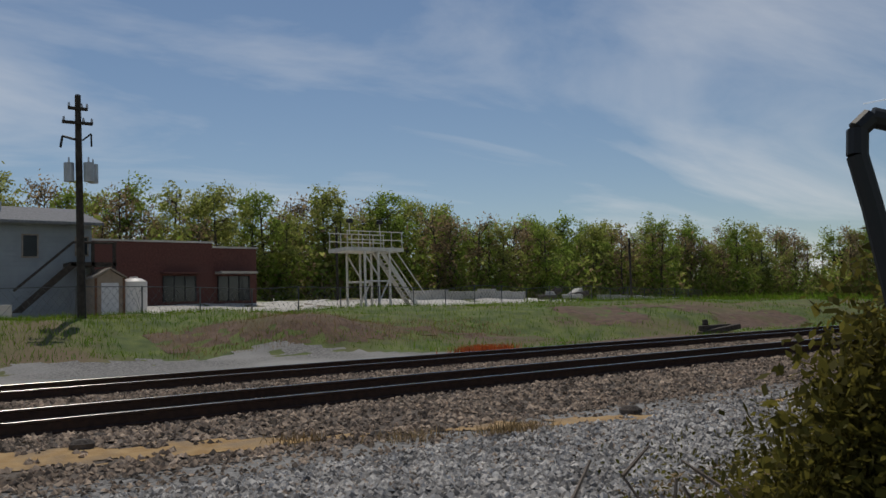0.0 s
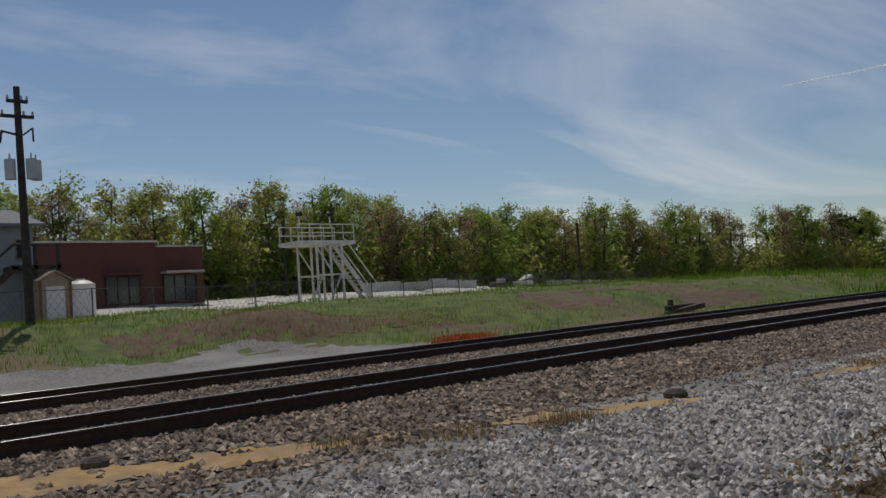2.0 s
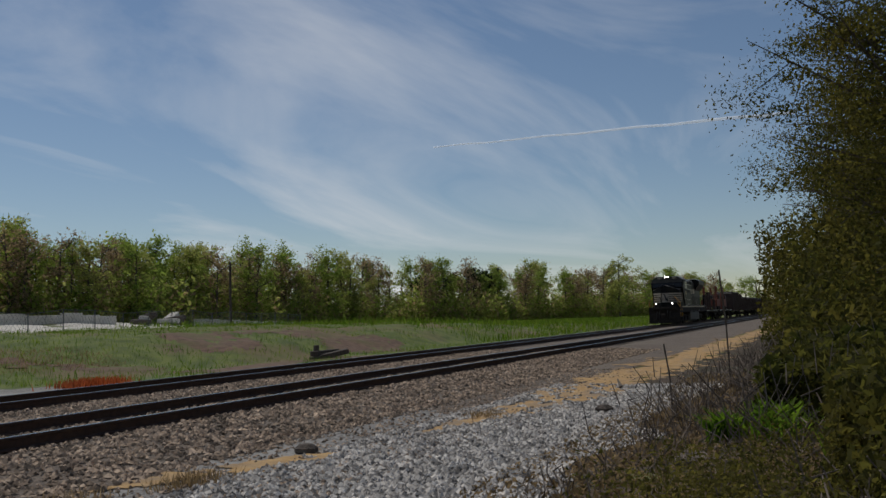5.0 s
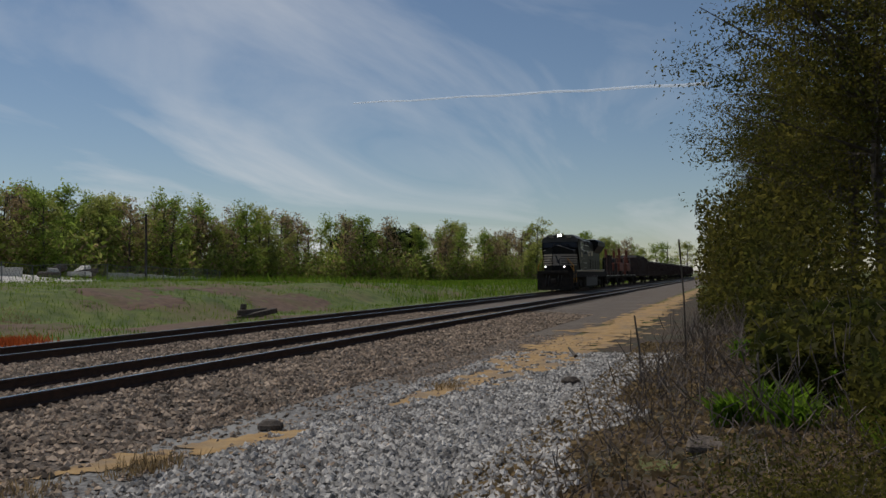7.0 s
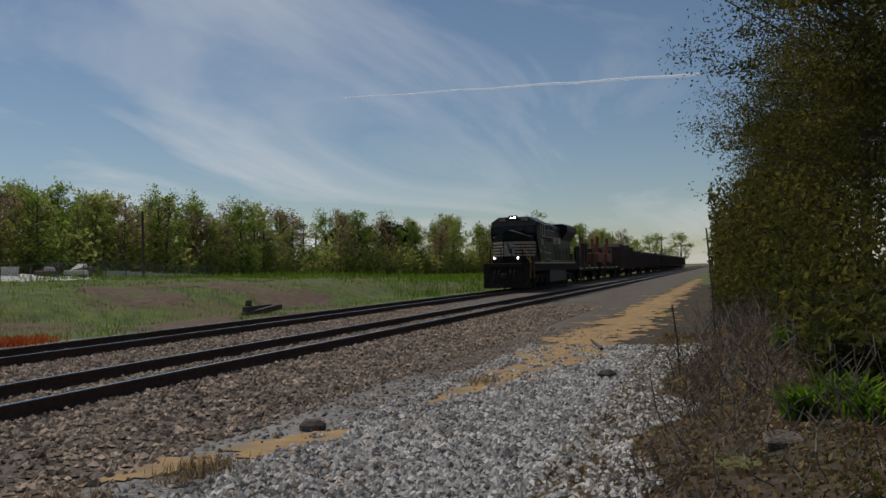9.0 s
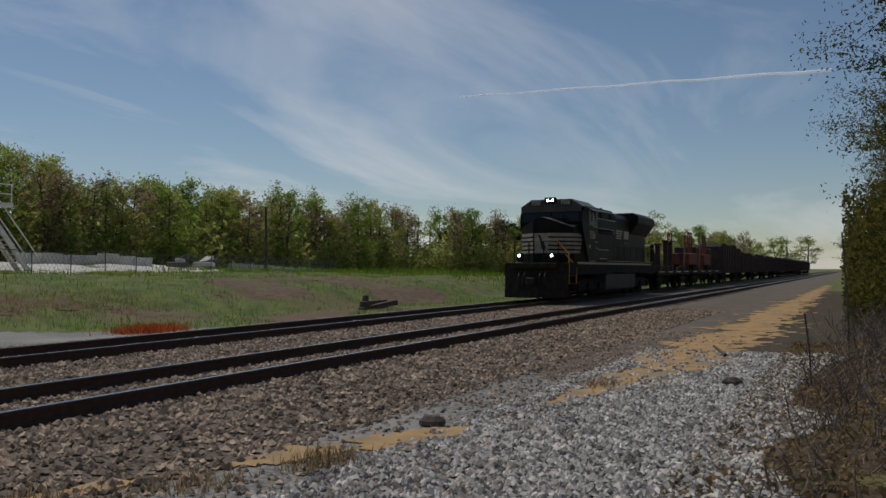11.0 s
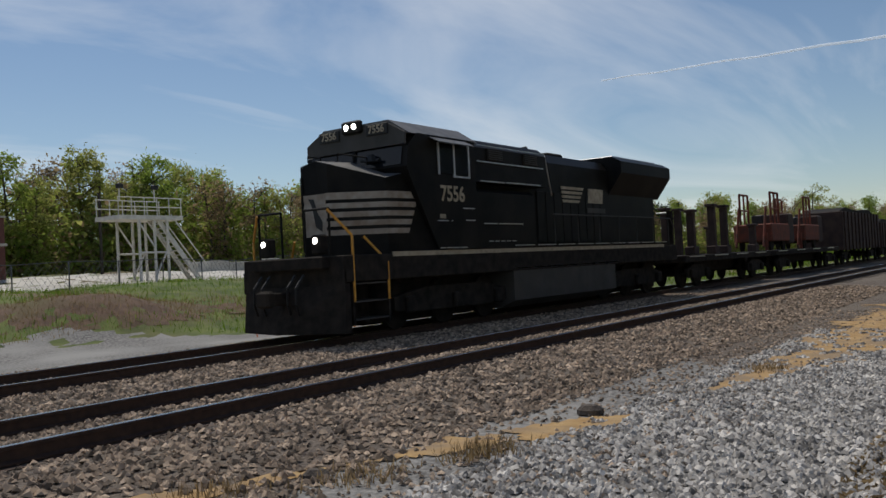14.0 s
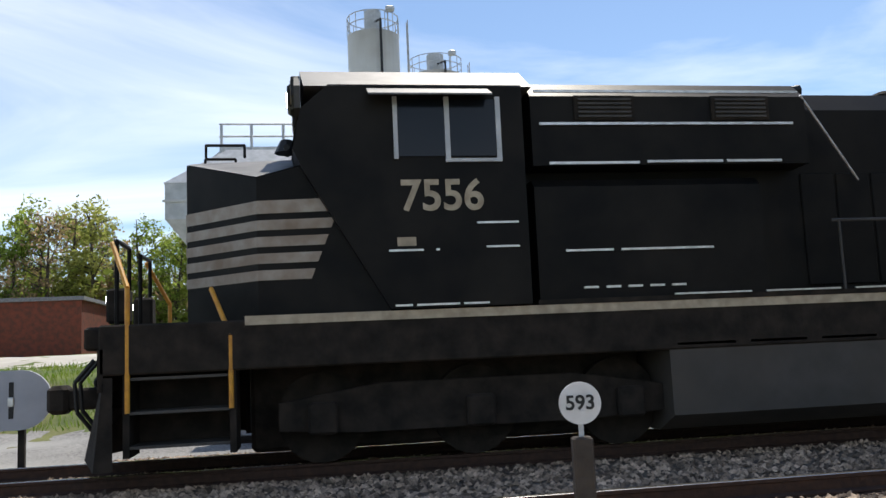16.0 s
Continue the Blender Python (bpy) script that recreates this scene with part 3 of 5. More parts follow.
        for x0, x1, z0, z1 in ((1.05, 1.1, 3.42, 4.15), (1.66, 1.72, 3.42, 4.15), (2.28, 2.34, 3.42, 4.15), (1.66, 2.34, 3.38, 3.42)):
            part("window_frame", Mesh().box(x0, x1, min(y, y + s * 0.035), max(y, y + s * 0.035), z0, z1), M_GALV, cab, "bare aluminium window frame")
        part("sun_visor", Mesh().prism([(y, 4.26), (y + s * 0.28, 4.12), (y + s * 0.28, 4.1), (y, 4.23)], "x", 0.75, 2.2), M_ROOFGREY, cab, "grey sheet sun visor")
        lettering("7556", 0.5, M_CREAM, cab, Matrix.Translation((1.6, s * 1.556, 2.98)) @ pose(0, 0, 0, 90, 0, 0 if s < 0 else 180), "number", "large cream fleet number")
        part("cab_mark", Mesh().box(1.05, 1.27, min(s * 1.55, s * 1.556), max(s * 1.55, s * 1.556), 2.42, 2.52), M_CREAM, cab, "small cream mark")
        # short silver strips draw glints on the dark cab side
        for x0, x1, z in ((0.95, 1.35, 2.36), (1.5, 1.54, 2.36), (2.1, 2.5, 2.38), (1.0, 1.2, 1.74), (1.25, 1.75, 1.74), (1.8, 2.1, 1.74), (2.0, 2.5, 2.66)):
            part("cab_edge_glint", Mesh().box(x0, x1, min(y, y + s * 0.014), max(y, y + s * 0.014), z, z + 0.022), M_SILVER, cab, "thin bright strip as sun glint on a cab edge")
    # hood
    hood = part("hood", Mesh().prism([(-1.02, 1.7), (1.02, 1.7), (1.02, 4.15), (0.8, 4.42), (-0.8, 4.42), (-1.02, 4.15)], "x", 2.62, 15.25), M_BLACK, L)
    upper = part("upper_cabinet", Mesh().prism([(-1.45, 3.35), (1.45, 3.35), (1.45, 4.2), (1.2, 4.42), (-1.2, 4.42), (-1.45, 4.2)], "x", 2.75, 6.4), M_BLACK, hood)
    part("lower_cabinet", Mesh().prism([(-1.42, 1.76), (1.42, 1.76), (1.42, 3.1), (1.3, 3.2), (-1.3, 3.2), (-1.42, 3.1)], "x", 2.75, 5.7), M_BLACK, hood)
    for s in (-1, 1):
        y = s * 1.45
        # grab rail, and silver strips that draw the hood edges' glints
        trim = lambda q: part("hood_rail_glint", q, M_SILVER, upper, "thin bright grab rail or strip as sun glint on an edge")
        for x0, x1, z in ((2.8, 6.3, 4.24), (2.85, 6.2, 3.84), (2.95, 4.1, 3.36), (4.2, 5.2, 3.37), (5.25, 6.0, 3.37)):
            trim(Mesh().box(x0, x1, min(y, y + s * 0.03), max(y, y + s * 0.03), z, z + 0.03))
        trim(Mesh().rod((6.35, y, 4.22), (7.3, s * 1.1, 3.2), 0.018))
        for x0, x1, z in [(3.1, 3.7, 2.32), (3.8, 5.0, 2.32)] + [(3.3 + k * 0.28, 3.48 + k * 0.28, 1.88) for k in range(5)]:
            trim(Mesh().box(x0, x1, min(s * 1.42, s * 1.44), max(s * 1.42, s * 1.44), z, z + 0.025))
        for x0 in (3.3, 5.1):
            lv = part("louver_frame", Mesh().box(x0, x0 + 0.78, min(y, y + s * 0.03), max(y, y + s * 0.03), 3.9, 4.2), M_GRIME, upper)
            for k in range(5):
                part("louver_slat", Mesh().box(x0 + 0.05, x0 + 0.73, min(y, y + s * 0.05), max(y, y + s * 0.05), 3.93 + k * 0.052, 3.955 + k * 0.052), M_TANKGREY, lv)
        for k in range(9):
            part("hood_door", Mesh().box(6.5 + k * 0.52, 6.98 + k * 0.52, min(s * 1.02, s * 1.05), max(s * 1.02, s * 1.05), 1.85, 3.3, 0.012), M_BLACK, hood)
        for k in range(4):
            part("hood_stripe", Mesh().prism([(8.0 + 0.02 * k, 3.5 - k * 0.13), (9.5 - 0.1 * k, 3.5 - k * 0.13), (9.44 - 0.1 * k, 3.42 - k * 0.13), (8.02 + 0.02 * k, 3.42 - k * 0.13)], "y", s * 1.03, s * 1.06), M_CREAM, hood, "faded cream stripe")
        part("hood_emblem", Mesh().prism([(9.75, 3.05), (9.85, 3.5), (10.9, 3.5), (10.8, 3.05)], "y", s * 1.03, s * 1.06), M_CREAM, hood, "faded cream emblem patch")
        part("hood_mark", Mesh().box(9.7, 11.0, min(s * 1.03, s * 1.06), max(s * 1.03, s * 1.06), 2.75, 2.9), M_TANKGREY, hood, "faint grey mark")
    # exhaust, horn and radiator
    part("exhaust_stack", Mesh().box(8.2, 9.2, -0.55, 0.55, 4.42, 4.58, 0.05), M_GRIME, hood)
    hn = Mesh()
    for k in range(3):
        hn.rod((6.6, -0.5 + k * 0.18, 4.55), (6.95 + 0.1 * k, -0.5 + k * 0.18, 4.57), 0.03, 0.09)
    part("horn", hn.rod((6.65, -0.4, 4.4), (6.65, -0.4, 4.55), 0.03), M_INK, hood)
    rad = part("radiator_wing", Mesh().prism([(-1.0, 3.35), (1.0, 3.35), (1.52, 4.05), (1.52, 4.42), (1.2, 4.6), (-1.2, 4.6), (-1.52, 4.42), (-1.52, 4.05)], "x", 11.4, 15.75), M_BLACK, hood, "overhanging radiator section")
    part("radiator_grille", Mesh().box(11.7, 15.4, -1.1, 1.1, 4.6, 4.66, 0.02), M_GALV, rad)
    # handrails
    for s in (-1, 1):
        y = s * 1.48
        hr = Mesh().path([(6.6, y, 2.62), (15.6, y, 2.62), (16.0, y, 2.3)], 0.02)
        for k in range(7):
            hr.rod((6.7 + k * 1.45, y, 1.7), (6.7 + k * 1.45, y, 2.62), 0.018)
        part("handrail", hr, M_TANKGREY, L, "thin steel handrail")
        for x, zt in ((-1.95, 2.6), (-0.85, 2.05)):
            part("step_rail", Mesh().path([(x - 0.25, s * 1.05, zt), (x, y, zt - 0.55), (x, y, 0.72)], 0.028, 8), M_YELLOW, L, "yellow boarding handrail")
        sw = part("step_well", Mesh().box(-1.95, -0.85, min(s * 0.85, s * 0.9), max(s * 0.85, s * 0.9), 0.3, 1.66), M_GRIME, L)
        for x0, x1 in ((-0.87, -0.8), (-2.0, -1.93)):
            part("step_side", Mesh().box(x0, x1, min(s * 0.9, s * 1.47), max(s * 0.9, s * 1.47), 0.25, 1.66), M_GRIME, sw)
        for k in range(4):
            part("step", Mesh().box(-1.93, -0.87, min(s * 0.9, s * 1.46), max(s * 0.9, s * 1.46), 0.34 + k * 0.36, 0.37 + k * 0.36), M_TANKGREY, sw, "worn steel boarding step")
        part("platform_rail", Mesh().path([(-2.15, s * 0.35, 1.66), (-2.15, s * 0.35, 2.62), (-2.15, s * 1.05, 2.62), (-2.15, s * 1.05, 1.66)], 0.028), M_BLACK, L)
        dl = part("ditch_light", Mesh().box(-2.3, -2.05, s * 0.78 - 0.14, s * 0.78 + 0.14, 1.7, 2.1, 0.03), M_GRIME, L)
        part("lens", Mesh().rod((-2.315, s * 0.78, 1.98), (-2.3, s * 0.78, 1.98), 0.06, n=14), M_DITCH, dl, "lit ditch light lens")
        part("rear_grab", Mesh().path([(16.05, s * 1.3, 1.66), (16.05, s * 1.3, 2.85), (16.05, s * 0.8, 2.85)], 0.03), M_GALV, L)
    part("anticlimber", Mesh().box(-2.5, -2.2, -1.1, 1.1, 1.4, 1.66, 0.03), M_GRIME, L)
    part("front_plate", Mesh().box(-2.26, -2.2, -1.5, 1.5, 0.95, 1.4), M_GRIME, L)
    plow = Mesh()
    for s in (-1, 1):
        plow.add([(-2.75, 0, 0.12), (-2.3, s * 1.5, 0.12), (-2.2, s * 1.5, 1.1), (-2.4, 0, 1.05), (-2.1, s * 1.5, 0.12), (-2.1, s * 1.5, 1.1)], [(0, 1, 2, 3), (1, 4, 5, 2)])
    part("snow_plow", plow, M_GRIME, L)
    part("coupler", Mesh().box(-3.05, -2.2, -0.12, 0.12, 0.72, 0.98, 0.03).box(-3.15, -2.9, -0.2, 0.16, 0.68, 1.02, 0.05), M_GRIME, L)
    for y0 in (-0.6, -0.35, 0.4, 0.65):
        part("air_hose", Mesh().path([(-2.5, y0, 1.3), (-2.72, y0 + 0.02, 1.05), (-2.7, y0 + 0.05, 0.72), (-2.55, y0 + 0.12, 0.5)], 0.028), M_INK, L)
    for y0 in (-1.3, 1.3):
        part("rear_post", Mesh().box(16.0, 16.15, y0 - 0.1, y0 + 0.1, 1.66, 2.9), M_GRIME, L)
    part("rear_coupler", Mesh().box(16.1, 17.1, -0.14, 0.14, 0.72, 0.98, 0.03), M_GRIME, L)
    return L


def flat_car(x0, x1, label):
    """A low flat wagon with posts at its ends."""
    c = thing("flat_car", label, "flat car")
    part("deck", Mesh().box(x0, x1, -1.4, 1.4, 1.0, 1.28, 0.03), M_GRIME, c)
    part("centre_sill", Mesh().prism([(x0 + 1, 1.0), (x1 - 1, 1.0), (x1 - 3.5, 0.55), (x0 + 3.5, 0.55)], "y", -0.5, 0.5), M_GRIME, c)
    for x in (x0 + 2.0, x1 - 2.0):
        bogie(c, x, 1.25, (-0.88, 0.88))
    # silver dashes draw the sun's rim on the deck
    for k in range(4):
        part("deck_edge_glint", Mesh().box(x0 + 0.5 + k * (x1 - x0) / 4, x0 + 2.2 + k * (x1 - x0) / 4, -1.42, -1.405, 1.2, 1.24), M_SILVER, c, "bright strip as sun glint on the deck edge")
    part("coupler", Mesh().box(x1, x1 + 0.9, -0.13, 0.13, 0.72, 0.98, 0.03), M_GRIME, c)
    return c


def cargo_posts(c, xs):
    for x, h in xs:
        for y in (-1.05, 1.05):
            p = part("stake_post", Mesh().box(x - 0.13, x + 0.13, y - 0.15, y + 0.15, 1.28, h, 0.02), M_CARBROWN, c, "dark steel stake post")
            part("post_cap", Mesh().box(x - 0.28, x + 0.28, y - 0.2, y + 0.2, h, h + 0.12, 0.02), M_CARBROWN, p)
        part("post_socket", Mesh().box(x - 0.3, x + 0.3, -1.25, -0.85, 1.28, 1.62, 0.03), M_CARBROWN, c)


def maintenance_machine(x):
    """A red track machine carried on a flat wagon."""
    c = thing("track_machine", "rusty red track maintenance machine carried on a flat car", "machine")
    part("body", Mesh().box(x, x + 3.6, -1.0, 1.0, 1.75, 2.7, 0.06), M_REDMACH, c)
    part("engine_cover", Mesh().box(x + 3.7, x + 5.0, -0.9, 0.9, 1.6, 3.3, 0.08), M_CARBROWN, c)
    fr = Mesh()
    for y in (-0.8, 0.8):
        fr.path([(x + 0.7, y, 2.7), (x + 0.7, y, 4.35), (x + 2.2, y, 4.35), (x + 2.2, y, 2.7)], 0.06)
        fr.path([(x + 1.45, y, 2.7), (x + 1.45, y, 4.35)], 0.05)
        fr.path([(x + 0.7, y, 3.5), (x + 2.2, y, 3.5)], 0.05)
    part("cab_frame", fr, M_REDMACH, c)
    part("seat", Mesh().box(x + 1.0, x + 1.5, -0.3, 0.3, 2.7, 3.2, 0.05), M_INK, c)
    for a in (0.6, 3.0):
        w = Mesh()
        for y in (-0.75, 0.75):
            w.rod((x + a, y - 0.06, 1.6), (x + a, y + 0.06, 1.6), 0.34, n=16)
        part("wheelset", w, M_GRIME, c)
    for y in (-0.7, 0.7):
        part("lever_arm", Mesh().rod((x - 0.6, y, 1.5), (x + 0.2, y, 3.6), 0.07), M_REDMACH, c)
    part("prop", Mesh().rod((x - 0.4, -0.8, 1.28), (x - 0.4, -0.8, 2.2), 0.09), M_REDMACH, c)
    return c


def gondola(x0, length, h):
    c = thing("gondola_car", "dark brown ribbed steel gondola car", "freight car", group="gondola cars of the train")
    b = Mesh().box(x0, x0 + length, -1.5, 1.5, 1.0, h, 0.03)
    part("body", b, M_CARBROWN, c)
    part("load", Mesh().prism([(x0 + 0.3, h), (x0 + length * 0.2, h + 0.35), (x0 + length * 0.5, h + 0.2), (x0 + length * 0.8, h + 0.38), (x0 + length - 0.3, h)], "y", -1.2, 1.2), M_GRIME, c)
    for k in range(int(length / 1.25)):
        part("rib", Mesh().box(x0 + 0.4 + k * 1.25, x0 + 0.52 + k * 1.25, -1.58, 1.58, 1.0, h), M_CARBROWN, c)
    for x in (x0 + 2.0, x0 + length - 2.0):
        bogie(c, x, 1.25, (-0.88, 0.88))
    return c


TRAIN.append(locomotive())
TRAIN[0].scale = (1.0, 1.0, 1.025)
fc1 = flat_car(17.2, 29.2, "low dark flat car with stake posts behind the locomotive")
cargo_posts(fc1, [(19.0, 3.0), (21.6, 3.3), (23.2, 3.3), (27.5, 2.5)])
fc2 = flat_car(30.2, 45.5, "low dark flat car loaded with red machinery")
TRAIN += [fc1, fc2, maintenance_machine(31.2), maintenance_machine(38.4)]
for k in range(11):
    TRAIN.append(gondola(46.6 + k * 15.0, 14.0, 3.0 if k else 3.6))


# ---- trees and plants ----


def tree_meshes(seed, h, spread, leaves, size, leaf_mat, bare=0.25, flat=0.8, limbs=16):
    """Trunk with limbs, and a crown of small leaf blades gathered in clumps."""
    rng = random.Random(seed)
    wood, clumps = Mesh(), []
    top = Vector((rng.uniform(-0.3, 0.3), rng.uniform(-0.3, 0.3), h * 0.86))
    pts = [Vector((0, 0, -0.3)), Vector((rng.uniform(-0.15, 0.15), rng.uniform(-0.15, 0.15), h * 0.35)), top]
    r0 = h * 0.014 + 0.03
    wood.rod(pts[0], pts[1], r0, r0 * 0.7, 7).rod(pts[1], pts[2], r0 * 0.7, 0.02, 6)
    for k in range(limbs):
        u = rng.uniform(bare, 0.97)
        base = pts[0].lerp(pts[1], u / 0.35) if u < 0.35 else pts[1].lerp(pts[2], (u - 0.35) / 0.65)
        a = rng.random() * 6.283
        reach = spread * (0.45 + 0.75 * math.sin(math.pi * min(1, (u - bare) / (1 - bare) * 0.8 + 0.15))) * rng.uniform(0.5, 1.15)
        tip = base + Vector((math.cos(a) * reach, math.sin(a) * reach, reach * rng.uniform(0.15, 0.8)))
        wood.rod(base, tip, r0 * 0.3, 0.012, 5)
        for j in range(5):
            q = base.lerp(tip, rng.uniform(0.35, 1.0)) + Vector([rng.gauss(0, 0.22 * spread) for _ in range(3)])
            wood.rod(base.lerp(tip, rng.uniform(0.3, 0.8)), q, 0.02, 0.008, 3)
            clumps.append((q, spread * rng.uniform(0.09, 0.21)))
    v, f = [], []
    for _ in range(leaves):
        c, r = clumps[rng.randrange(len(clumps))]
        p = c + Vector((rng.gauss(0, r), rng.gauss(0, r), rng.gauss(0, r * flat)))
        d, e = (Vector([rng.gauss(0, 1) for _ in range(3)]).normalized() * size * rng.uniform(0.5, 1.2) for _ in range(2))
        k = len(v)
        v += [tuple(p - d), tuple(p + e * 0.6), tuple(p + d), tuple(p - e * 0.6)]
        f.append((k, k + 1, k + 2, k + 3))
    me = bpy.data.meshes.new("crown")
    me.from_pydata(v, [], f)
    me.materials.append(leaf_mat)
    return wood.data("trunk", M_BARK), me


def tree(label, meshes, m, group=""):
    t = thing("tree", label, "tree", m, group)
    part("trunk", meshes[0], M_BARK, t)
    part("crown", meshes[1], M_BARK, t)
    return t


rngt = random.Random(5)
KINDS = []
for k in range(7):
    which = (0, 1, 0, 2, 1, 0, 2)[k]
    KINDS.append((tree(("tall tree in fresh green leaf", "tall tree with yellow-green spring leaves", "half-bare tree with brown buds")[which], tree_meshes(20 + k, 10.0, 1.75, 3000 if which < 2 else 1300, 0.15, M_LEAFS[which], 0.12, 0.9, 18), pose(-24 + 14 * k, 76, height(-24 + 14 * k, 76)), "trees of the wood behind the yard"), which))
pine = tree("dark evergreen pine beyond the grassy field", tree_meshes(40, 9.0, 1.9, 4200, 0.2, M_LEAFS[3], 0.2), pose(168, 72, height(168, 72) - 0.2) @ Matrix.Diagonal((1.3, 1.3, 1.25, 1)), "pines behind the field")
for x, y in ((174, 68), (187, 64), (181, 66)):
    copy_thing(pine, pose(x, y, height(x, y) - 0.2, 0, 0, x * 7) @ Matrix.Diagonal((1.3, 1.3, 1.1 + 0.1 * (x % 3), 1)))


def wood_row(x0, x1, step, yf, zmul):
    x = x0
    while x < x1:
        src = KINDS[rngt.randrange(7)][0]
        y = yf(x) + rngt.uniform(-3, 5)
        s = zmul(x) * rngt.uniform(0.72, 1.14)
        copy_thing(src, pose(x, y, height(x, y) - 0.2, 0, 0, rngt.uniform(0, 360)) @ Matrix.Diagonal((s * 1.05, s * 1.05, s, 1)))
        x += step * rngt.uniform(0.6, 1.4)


wood_row(-30, 135, 1.6, lambda x: 68 + 0.03 * x, lambda x: 1.24 + 0.0016 * max(0, x - 40))
wood_row(-30, 135, 2.1, lambda x: 75 + 0.03 * x, lambda x: 1.3 + 0.0018 * max(0, x - 40))
wood_row(135, 310, 3.2, lambda x: 74 - 0.30 * (x - 135), lambda x: 1.45)
wood_row(110, 330, 3.6, lambda x: 84 - 0.30 * (x - 135), lambda x: 1.5)
copy_thing(KINDS[0][0], pose(79, 67, height(79, 67), 0, 0, 40) @ Matrix.Diagonal((1.35, 1.35, 1.33, 1)))
copy_thing(KINDS[1][0], pose(200, 36, height(200, 36), 0, 0, 80) @ Matrix.Diagonal((1.9, 1.9, 1.6, 1)))
for k, (x, y, s) in enumerate(((302, 13, 1.7), (330, -14, 1.7), (280, -18, 1.6), (240, -20, 1.5), (360, 10, 1.8), (380, -4, 1.8), (360, 22, 1.7))):
    copy_thing(KINDS[(0, 3, 1, 0, 4, 2, 5)[k]][0], pose(x, y, -0.3, 0, 0, 50 * k) @ Matrix.Diagonal((s * 1.4, s * 1.4, s * 0.85, 1)))


def leaf_field(name, label, category, count, place, size, mat, seed, upright=False):
    """Many loose leaf or grass blades, joined; place gives each one's foot."""
    rng = random.Random(seed)
    v, f = [], []
    for _ in range(count):
        p = place(rng)
        if p is None:
            continue
        s = size * rng.uniform(0.5, 1.3)
        k = len(v)
        a = rng.random() * 6.283
        if upright:
            w = Vector((math.cos(a), math.sin(a), 0)) * s * 0.07
            tip = p + Vector((rng.gauss(0, 0.3), rng.gauss(0, 0.3), 1)) * s
            v += [tuple(p - w), tuple(p + w), tuple(tip)]
            f.append((k, k + 1, k + 2))
        else:
            d, e = (Vector([rng.gauss(0, 1) for _ in range(3)]).normalized() * s for _ in range(2))
            v += [tuple(p - d), tuple(p + e * 0.6), tuple(p + d), tuple(p - e * 0.6)]
            f.append((k, k + 1, k + 2, k + 3))
    me = bpy.data.meshes.new(name)
    me.from_pydata(v, [], f)
    me.materials.append(mat)
    return tagged(new(name, me), label, category, kind="stuff")


def under(rng):
    x = rng.uniform(-45, 300)
    y = (66 + 0.03 * x if x < 135 else 71 - 0.30 * (x - 135)) + rng.uniform(-2, 7)
    return Vector((x, y, height(x, y) + abs(rng.gauss(0, 1)) * (2.7 + 1.8 * noise.noise((x * 0.12, 0, 9)))))


leaf_field("undergrowth", "tangled green and brown undergrowth along the wood", "undergrowth", 60000, under, 0.36, M_LEAFS[1], 61)
leaf_field("undergrowth", "dark green shrubs along the wood", "undergrowth", 60000, under, 0.36, M_LEAFS[0], 62)
leaf_field("undergrowth", "brown bare scrub along the wood", "undergrowth", 42000, under, 0.32, M_LEAFS[2], 63)


def far_bank(rng):
    x = -12 + 92 * rng.random() ** 1.3
    lo = 13.8 - 5.2 * smooth01(13, 22, x)
    y = lo + (24 + 0.2 * max(0, x - 10) - lo) * rng.random()
    if noise.noise((x * 0.22, y * 0.35, 4)) > 0.12 and y < 16.8 and x > 9:
        return None
    return Vector((x, y, height(x, y)))


leaf_field("grass", "fresh green grass tufts on the far bank", "grass", 52000, far_bank, 0.17, M_BLADE, 64, True)
leaf_field("dead_weeds", "dry brown weeds on the bare bank", "weeds", 5000, lambda r: (lambda x: Vector((x, (y := r.uniform(13.5, 17)), height(x, y))))(r.uniform(10, 24)), 0.13, M_DRY, 65, True)
leaf_field("red_weed", "rust-red weed patch beside the gravel", "weeds", 1500, lambda r: (lambda x: Vector((x, (y := 9.4 + r.gauss(0, 0.3)), height(x, y))))(18.1 + r.gauss(0, 0.5)), 0.22, M_REDWEED, 66, True)
leaf_field("field_grass", "bright green field grass far beyond the track", "grass", 22000, lambda r: (lambda x: Vector((x, (y := r.uniform(9.5, 42)), height(x, y))))(r.uniform(50, 170)), 0.5, M_BLADE, 67, True)
leaf_field("dry_tuft", "dry straw tufts in the sandy strip", "grass", 900, lambda r: (lambda c: Vector((x := c[0] + r.gauss(0, 0.22), y := c[1] + r.gauss(0, 0.16), height(x, y))))(r.choice(((7.3, -3.55), (7.15, -3.45), (6.1, -3.0), (13, -4.3), (5.2, -2.4)))), 0.12, M_DRY, 68, True)

# roadside trees, dark against the sky: the backlit shade is in their leaf colour
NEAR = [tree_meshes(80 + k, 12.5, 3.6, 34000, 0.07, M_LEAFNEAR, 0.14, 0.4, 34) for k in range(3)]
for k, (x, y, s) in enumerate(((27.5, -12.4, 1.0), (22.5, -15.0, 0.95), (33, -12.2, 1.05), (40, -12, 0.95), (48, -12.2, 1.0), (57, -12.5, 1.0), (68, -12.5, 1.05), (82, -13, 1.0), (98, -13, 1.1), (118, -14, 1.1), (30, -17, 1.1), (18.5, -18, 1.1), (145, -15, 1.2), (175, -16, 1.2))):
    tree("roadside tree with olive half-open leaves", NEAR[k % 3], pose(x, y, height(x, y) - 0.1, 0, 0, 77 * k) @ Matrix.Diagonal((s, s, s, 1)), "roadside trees")


